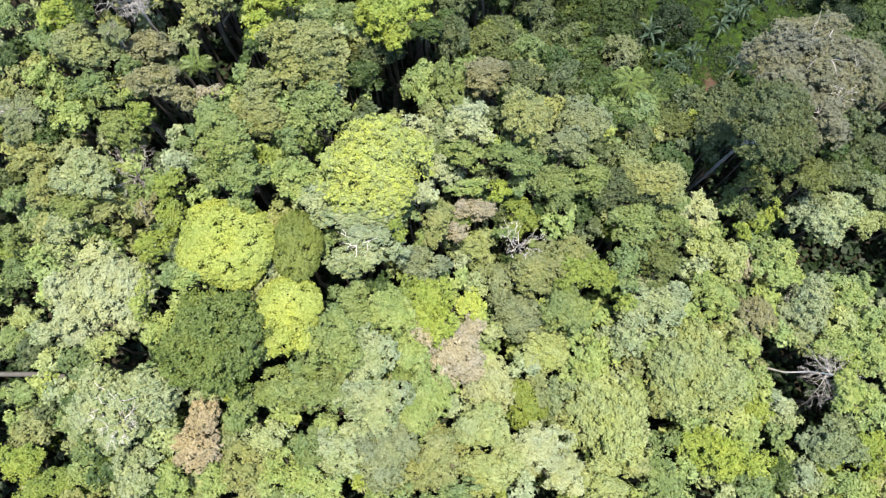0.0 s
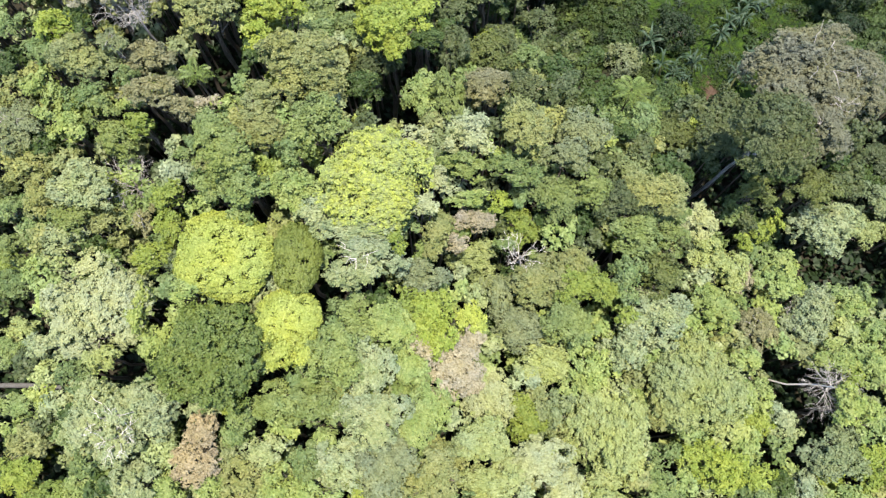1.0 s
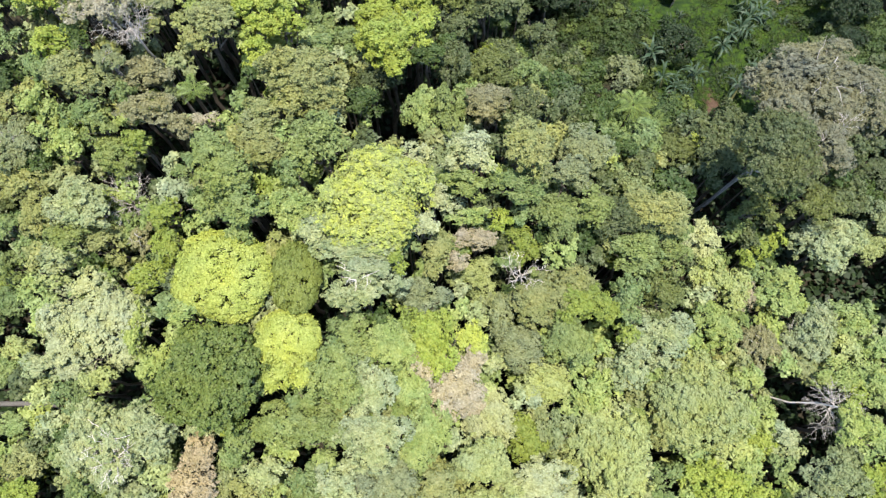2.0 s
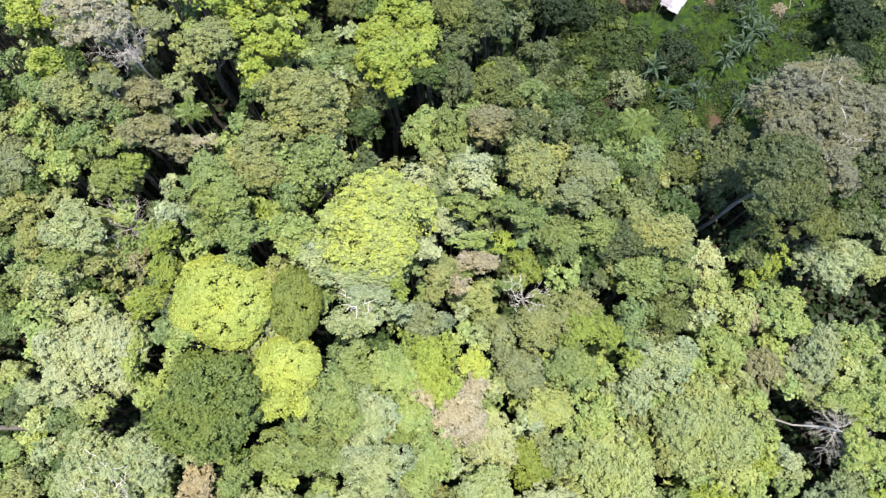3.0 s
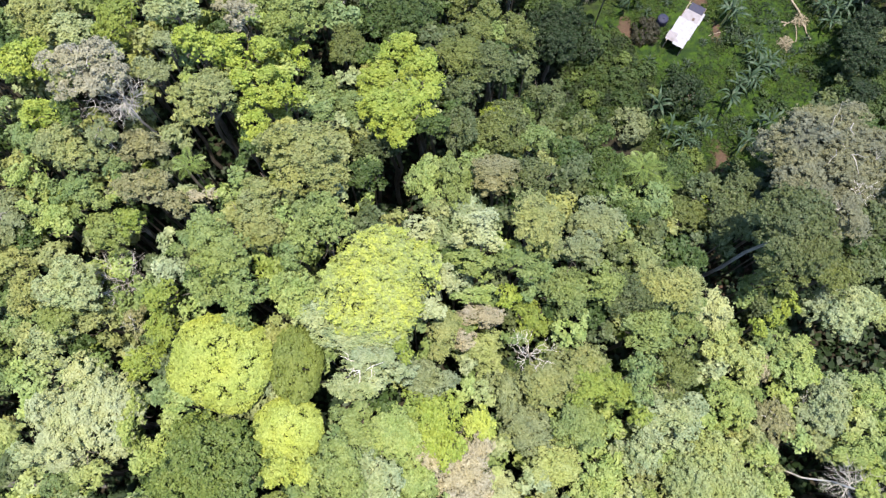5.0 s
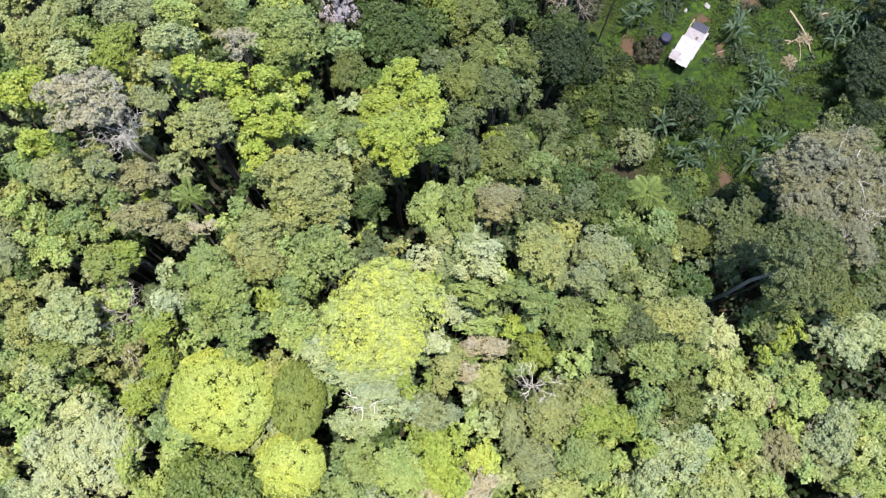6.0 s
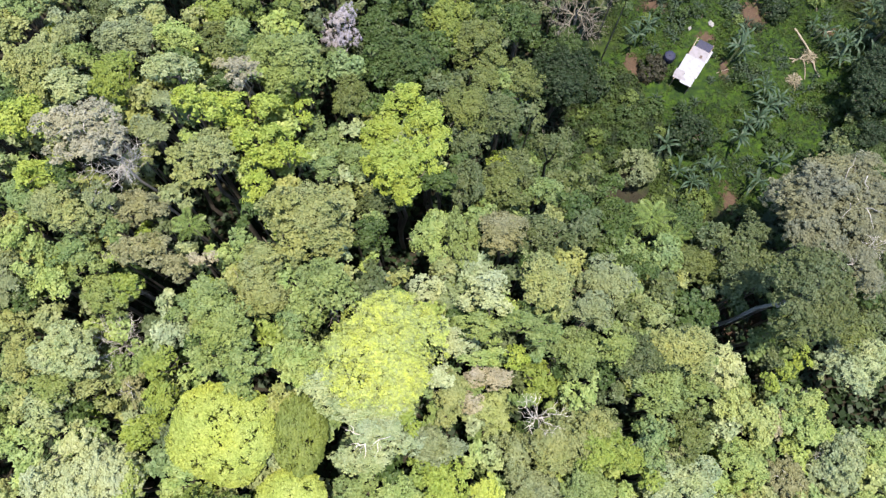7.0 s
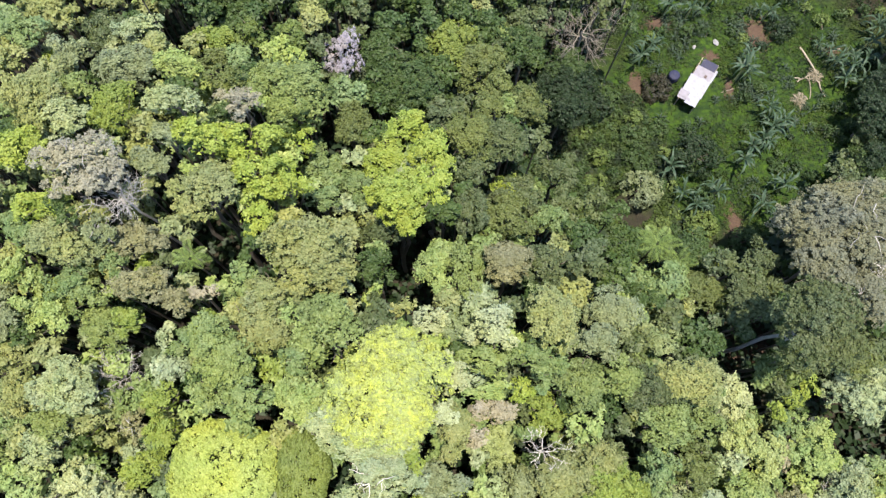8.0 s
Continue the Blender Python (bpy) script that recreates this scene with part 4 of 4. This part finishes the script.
planted([banana_model(n) for n in (11, 13, 10, 12)], [(x, y, s * 1.4) for x, y, s in BANANAS + SUCKERS])


def tussock_model(leaves):
    """Tall strap-leaved weeds: arching blades from one root."""
    root = new("tussock")
    tagged(root, "tall green tussock of arching strap leaves in the clearing", "tussock", "tussocks")
    pieces = []
    for i in range(leaves):
        v, f = arched_leaf(plant_rng.uniform(0.7, 1.7), plant_rng.uniform(0.10, 0.2), plant_rng.uniform(0.5, 1.2), plant_rng.uniform(0.2, 1.0), 0.2, plant_rng, 6)
        a = plant_rng.uniform(0, 6.283)
        turn = np.array([[math.cos(a), -math.sin(a), 0], [math.sin(a), math.cos(a), 0], [0, 0, 1]])
        pieces.append((v @ turn.T + np.array([*plant_rng.uniform(-0.35, 0.35, 2), 0.0]), f))
    tagged(part_of("leaf_clump", mesh_of("leaf_clump", *joined(pieces), STRAP, True), root), kind="stuff")
    return root


TUSSOCKS = []
for trial in range(2500):
    x, y = plant_rng.uniform(30, 78), plant_rng.uniform(54, 112)
    if len(TUSSOCKS) < 190 and inside(x, y, CLEARING) and noise.noise((x * 0.16, y * 0.16, 11)) > 0.02 and all(math.hypot(x - kx, y - ky) > kr * 0.8 for kx, ky, kr in OPEN_SPOTS[len(BANANAS):]) and not any(abs((x - kx) / rx) ** 2 + abs((y - ky) / ry) ** 2 < 1 for kx, ky, rx, ry in BARE_SOIL):
        TUSSOCKS.append((x, y, plant_rng.uniform(0.7, 1.35)))
planted([tussock_model(n) for n in (16, 22, 12)], TUSSOCKS)


def frond_mesh(rng, length, material):
    """A feather frond: a ribbed stalk with two rows of narrow leaflets."""
    n = 20
    s = np.linspace(0.08, 1, n)
    x, z = length * s * (1 - 0.12 * s), length * (0.42 * s - 0.62 * s * s)
    bits = [tube(np.stack([x, 0 * x, z], 1)[::5], np.linspace(0.05, 0.012, len(x[::5])), 4)]
    for i in range(n):
        reach = length * 0.22 * math.sin(min(1.0, s[i] * 0.9 + 0.12) * math.pi) ** 0.6 + 0.1
        for side in (-1, 1):
            a = np.array([x[i], 0, z[i]])
            tip = a + np.array([reach * 0.45, side * reach, -reach * 0.28 + rng.normal() * 0.05])
            w = np.array([0.05, 0, 0.0])
            bits.append((np.array([a - w * 0.3, (a + tip) / 2 + w + (0, 0, 0.05), tip, (a + tip) / 2 - w + (0, 0, 0.02)]), np.array([[0, 1, 2, 3]])))
    v, f = joined(bits)
    return mesh_of("frond", v, f, material)


PALM = [frond_mesh(plant_rng, L, FROND) for L in (3.0, 2.6, 2.2)]
DRYF = [frond_mesh(plant_rng, L, DRY) for L in (2.6, 2.0)]


def palm(x, y, top, size, label, meshes=PALM, base=None, count=10, name="palm_tree"):
    bx, by = base if base else (x + 0.3, y - 0.2)
    bz = ground_z(bx, by) - 0.1
    root = new(name)
    root.location = (bx, by, bz)
    tagged(root, label, "palm")
    hub = np.array([x - bx, y - by, top - bz - 0.4])
    v, f = tube(bent(plant_rng, (0, 0, 0), hub, 7, 0.006), np.linspace(0.17, 0.11, 7), 7)
    part_of("trunk", mesh_of("trunk", v, f, PALE_BARK if meshes is DRYF else BARK, True), root)
    for i in range(count):
        ob = part_of("frond", meshes[i % len(meshes)], root)
        ob.matrix_basis = Matrix.Translation(hub) @ pose(0, 0, 0, 0, plant_rng.uniform(-25, 20), i * 137.5) @ Matrix.Scale(size, 4)
    return root


palm(-29.4, 45.3, 31.8, 0.85, "light green palm with spreading feather fronds among the trees")
palm(26.9, 52.0, 16.6, 1.2, "yellowish green palm with long feather fronds beside the thicket")
palm(29.6, 49.5, 15.8, 1.0, "yellowish green palm with long feather fronds beside the thicket")
bare_tree(48.2, 10.2, 20.0, 3.4, base=(41.0, 14.0), label="leaning dead tree with a pale trunk and dry drooping twigs", droop=0.9, thick=0.75, trunk_bark=PALE_BARK)

# a grey dead trunk that leans out from under the trees on the slope
bare_tree(-63.0, 11.2, 20.0, 3.0, base=(-44.0, 10.4), label="leaning dead tree with a thick grey trunk", thick=2.2, trunk_bark=WET_BARK)


# ---- the clearing: shed, tank, fallen stems, sacks ----
def sheet_material(name, colour, dirt):
    k = Mat(name)
    n, m = k.noise(1.3, 4), k.noise(9, 4)
    col = k.mix(k.span(n, 0.42, 0.7, 0, 0.55), colour, dirt)
    col = k.mix(k.span(m, 0.62, 0.75, 0, 0.4), col, dirt)
    k.link(col, k.b.inputs["Base Color"])
    k.link(k.span(m, 0.3, 0.7, 0.6, 0.85), k.b.inputs["Roughness"])
    k.b.inputs["Specular IOR Level"].default_value = 0.25
    k.bump(n, 0.2, 0.03)
    return k.m


ZINC_WHITE = sheet_material("whitewashed_sheet", (0.19, 0.198, 0.228), (0.10, 0.09, 0.086))
ZINC_GREY = sheet_material("pinkish_grey_sheet", (0.15, 0.142, 0.158), (0.085, 0.078, 0.08))
RUST = sheet_material("rusty_brown", (0.05, 0.035, 0.03), (0.08, 0.055, 0.045))
ZINC_DARK = sheet_material("dark_blue_grey_sheet", (0.022, 0.023, 0.042), (0.037, 0.035, 0.042))
TANK = sheet_material("blue_plastic", (0.009, 0.011, 0.03), (0.017, 0.018, 0.03))
TIMBER = bark_material("weathered_timber", (0.13, 0.10, 0.07), (0.32, 0.27, 0.20))
SACK = sheet_material("white_sack", (0.13, 0.13, 0.13), (0.06, 0.058, 0.055))
DARK_TIMBER = bark_material("board_wall", (0.10, 0.08, 0.06), (0.22, 0.18, 0.13))


def corrugated(width, length, pitch=0.152, depth=0.02, thick=0.006, droop=0.0):
    """A corrugated sheet, ribs along its length, in its own plane."""
    n = int(width / pitch * 4) + 1
    bm = bmesh.new()
    rows = []
    for j, yy in enumerate((0.0, length * 0.5, length)):
        row = []
        for i in range(n):
            xx = width * i / (n - 1)
            zz = depth * math.sin(xx / pitch * 2 * math.pi) - droop * (abs(yy / length - 0.5) * 2) ** 2
            row.append((bm.verts.new((xx, yy, zz)), bm.verts.new((xx, yy, zz - thick))))
        rows.append(row)
    for a, b in zip(rows, rows[1:]):
        for i in range(n - 1):
            bm.faces.new((a[i][0], a[i + 1][0], b[i + 1][0], b[i][0]))
            bm.faces.new((a[i][1], b[i][1], b[i + 1][1], a[i + 1][1]))
        bm.faces.new((a[0][0], b[0][0], b[0][1], a[0][1]))
        bm.faces.new((a[-1][0], a[-1][1], b[-1][1], b[-1][0]))
    for row in (rows[0], rows[-1]):
        for i in range(n - 1):
            bm.faces.new((row[i][0], row[i][1], row[i + 1][1], row[i + 1][0]))
    bmesh.ops.recalc_face_normals(bm, faces=bm.faces)
    return bm


def box(x0, x1, y0, y1, z0, z1, bevel=0.01):
    bm = bmesh.new()
    bmesh.ops.create_cube(bm, size=1, matrix=Matrix.Translation(((x0 + x1) / 2, (y0 + y1) / 2, (z0 + z1) / 2)) @ Matrix.Diagonal((x1 - x0, y1 - y0, z1 - z0, 1)))
    bmesh.ops.bevel(bm, geom=bm.edges[:], offset=bevel, segments=1, affect="EDGES")
    return bm


# the shed's own axes: x across, y along from its low end
SHED_TURN, SHED_W, SHED_L = -32.5, 3.2, 9.6
SHED_AT = (37.05, 81.1)
SHED_Z = ground_z(40.5, 83.5)
shed = new("shed")
shed.matrix_basis = pose(SHED_AT[0], SHED_AT[1], SHED_Z, 0, 0, SHED_TURN)
tagged(shed, "small farm shed with patched white sheet-metal roof in the clearing", "shed")
for px in (0.15, SHED_W - 0.15):
    for py in (0.3, 3.2, 6.2, 9.3):
        part("post", box(px - 0.06, px + 0.06, py - 0.06, py + 0.06, -0.4, 2.05), TIMBER, shed)
for px in (0.15, SHED_W - 0.15):
    part("roof_beam", box(px - 0.05, px + 0.05, 0.1, 9.5, 2.052, 2.17), TIMBER, shed)
for py in (0.6, 2.2, 3.8, 5.4, 7.0, 8.9):
    part("purlin", box(0.02, SHED_W - 0.02, py - 0.035, py + 0.035, 2.174, 2.25), TIMBER, shed)
for i in range(20):
    px = 0.02
    part("wall_board", box(px, px + 0.025, 0.7 + i * 0.42, 0.7 + i * 0.42 + 0.40, 0.0, 1.7 + 0.1 * (i % 3)), DARK_TIMBER, shed)
    part("wall_board", box(SHED_W - 0.045, SHED_W - 0.02, 0.7 + i * 0.42, 0.7 + i * 0.42 + 0.40, 0.0, 1.7 + 0.1 * ((i + 1) % 3)), DARK_TIMBER, shed)
for i, (x0, y0, w, l, z, tilt, turn, mat, label) in enumerate((
        (-0.12, 2.0, 1.80, 3.55, 3.02, 0.4, 0.5, ZINC_WHITE, ""), (1.58, 2.0, 1.75, 3.60, 3.05, 0.4, -0.3, ZINC_WHITE, ""),
        (0.15, 5.45, 1.65, 2.2, 2.985, 0.3, 0.2, ZINC_GREY, "pinkish grey roof sheet"), (1.62, 5.48, 1.65, 2.2, 3.0, 0.3, -0.4, ZINC_GREY, "pinkish grey roof sheet"),
        (0.45, 7.55, 1.35, 1.75, 2.965, 0.0, 0.6, ZINC_DARK, "dark blue-grey roof sheet"), (1.70, 7.55, 1.35, 1.8, 2.98, 0.0, -0.6, ZINC_DARK, "dark blue-grey roof sheet"),
        (-0.25, 0.35, 1.55, 1.8, 2.985, 3.0, 3.0, ZINC_GREY, "weathered grey roof sheet with a ragged end"), (1.20, 0.05, 1.30, 2.1, 3.03, 1.5, -2.5, ZINC_WHITE, ""), (2.25, 0.1, 0.95, 2.1, 3.0, 1.0, 1.0, ZINC_WHITE, ""),
        (-0.35, 0.95, 2.2, 0.45, 3.09, 2.0, -9.0, ZINC_GREY, "loose grey strip of roof sheet"), (3.12, 5.6, 0.35, 2.6, 3.03, 0.0, 0.0, ZINC_WHITE, ""))):
    ob = part("roof_sheet", corrugated(w, l), mat, shed, label)
    ob.matrix_basis = pose(x0, y0, z - 0.7, tilt, 0, turn)
part("roof_patch", box(1.95, 2.35, 5.9, 6.5, 2.335, 2.375), RUST, shed, "brown rusty roof patch")


def lathe(profile, sides=20):
    bm = bmesh.new()
    rings = [[bm.verts.new((r * math.cos(2 * math.pi * i / sides), r * math.sin(2 * math.pi * i / sides), z)) for i in range(sides)] for r, z in profile]
    for a, b in zip(rings, rings[1:]):
        for i in range(sides):
            bm.faces.new((a[i], a[(i + 1) % sides], b[(i + 1) % sides], b[i]))
    bm.faces.new(rings[0][::-1])
    bm.faces.new(rings[-1])
    return bm


tank = new("water_tank")
tank.location = (37.6, 86.3, ground_z(37.6, 86.3) - 0.05)
tagged(tank, "dark blue plastic water tank beside the shed", "water tank")
part("tank_body", lathe([(0.85, 0), (0.95, 0.06), (0.97, 0.5), (0.94, 0.55), (0.97, 0.6), (0.97, 1.1), (0.94, 1.15), (0.96, 1.2), (0.90, 1.45), (0.55, 1.62), (0.30, 1.66)]), TANK, tank)
part("lid", lathe([(0.30, 1.662), (0.32, 1.67), (0.32, 1.72), (0.27, 1.75)]), TANK, tank)


def fallen_stem(x0, y0, x1, y1, r, label):
    rng = np.random.default_rng(int(x0 * 100 + y0))
    a = (0, 0, r * 0.8)
    bz = ground_z(x0, y0)
    b = (x1 - x0, y1 - y0, ground_z(x1, y1) - bz + r * 1.2)
    v, f = tube(bent(rng, a, b, 6, 0.02), np.linspace(r, r * 0.7, 6), 7)
    ob = new("fallen_stem", mesh_of("fallen_stem", v, f, DRYWOOD, True))
    ob.location = (x0, y0, bz)
    tagged(ob, label, "fallen stem", "fallen stems")


DRYWOOD = bark_material("dry_stem", (0.105, 0.088, 0.062), (0.19, 0.165, 0.125))
for x0, y0, x1, y1, r in ((60.7, 92.9, 63.0, 87.6, 0.20), (59.2, 86.2, 63.2, 88.2, 0.17), (62.4, 87.6, 63.6, 83.4, 0.14), (61.6, 87.4, 61.0, 83.0, 0.11), (58.9, 87.0, 62.0, 86.8, 0.12), (65.9, 92.2, 67.6, 92.6, 0.2), (45.4, 83.4, 48.6, 84.6, 0.07)):
    fallen_stem(x0, y0, x1, y1, r, "dry straw-coloured fallen banana stem on the grass")
heap = new("dry_leaf_heap")
heap.location = (62.4, 87.4, ground_z(62.4, 87.4))
tagged(heap, "heap of dry straw-coloured palm fronds on the grass", "leaf heap")
for i in range(7):
    ob = part_of("frond", DRYF[i % 2], heap)
    ob.matrix_basis = pose(0, 0, 0.25, 0, plant_rng.uniform(-6, 4), i * 52) @ Matrix.Scale(0.8, 4)
copy_thing(heap, pose(59.1, 82.7, ground_z(59.1, 82.7), 0, 0, 70))


def sack(x, y, size):
    bm = bmesh.new()
    bmesh.ops.create_icosphere(bm, subdivisions=3, radius=1)
    for v in bm.verts:
        v.co = Vector((v.co.x * 1.2, v.co.y * 0.8, max(v.co.z, -0.55) * 0.5)) * (1 + 0.35 * noise.noise(v.co * 1.9 + Vector((x, y, 0))))
        v.co *= size
    me = bpy.data.meshes.new("sack")
    bm.to_mesh(me)
    bm.free()
    me.materials.append(SACK)
    ob = new("sack", me)
    ob.location = (x, y, ground_z(x, y) + 0.26 * size)
    ob.rotation_euler = (0, 0, x)
    tagged(ob, "crumpled white sack lying on the grass near the shed", "sack", "sacks")


sack(45.8, 93.3, 0.55)
sack(42.0, 92.5, 0.35)

# ---- woods beyond, all round ----
far_rng = np.random.default_rng(99)
FAR, FAR_AT = [], []
for trial in range(4200):
    x, y = far_rng.uniform(-150, 158), far_rng.uniform(-86, 190)
    r = far_rng.uniform(4.0, 6.5)
    if -82 < x < 90 and -18 < y < 120 or any(math.hypot(x - fx, y - fy) < 0.72 * (r + fr) for fx, fy, fr in FAR_AT):
        continue
    FAR_AT.append((x, y, r))
    n = int(6 * r * r)
    q = unit(far_rng.normal(size=(n, 3)) + np.array([0, 0, 0.55]))
    low = ground_z(x, y)
    c = np.array([x, y, low + far_rng.uniform(13, 21)])
    bulge = 1 + 0.22 * np.sin(q[:, :1] * 5 + x) * np.cos(q[:, 1:2] * 5 + y)
    leaves = blades(far_rng, c + q * np.array([r, r, r * 0.75]) * far_rng.uniform(0.8, 1.0, (n, 1)) * bulge, unit(q + far_rng.normal(size=(n, 3)) * 0.35), 1.5, 1.2)
    stem, faces = tube([(x, y, low - 0.2), (x, y, low + 8), (x, y, c[2] + r * 0.3)], [0.35, 0.28, 0.12], 5)
    FAR += [leaves, stem[np.concatenate([faces[:, [0, 1, 2]], faces[:, [0, 2, 3]]])].reshape(-1, 3)]
FV = np.concatenate(FAR)
tagged(new("distant_woods", mesh_of("distant_woods", FV, tris(len(FV) // 3), LEAF["grn"])), "unbroken green rainforest beyond the hillside", "woods", kind="stuff")
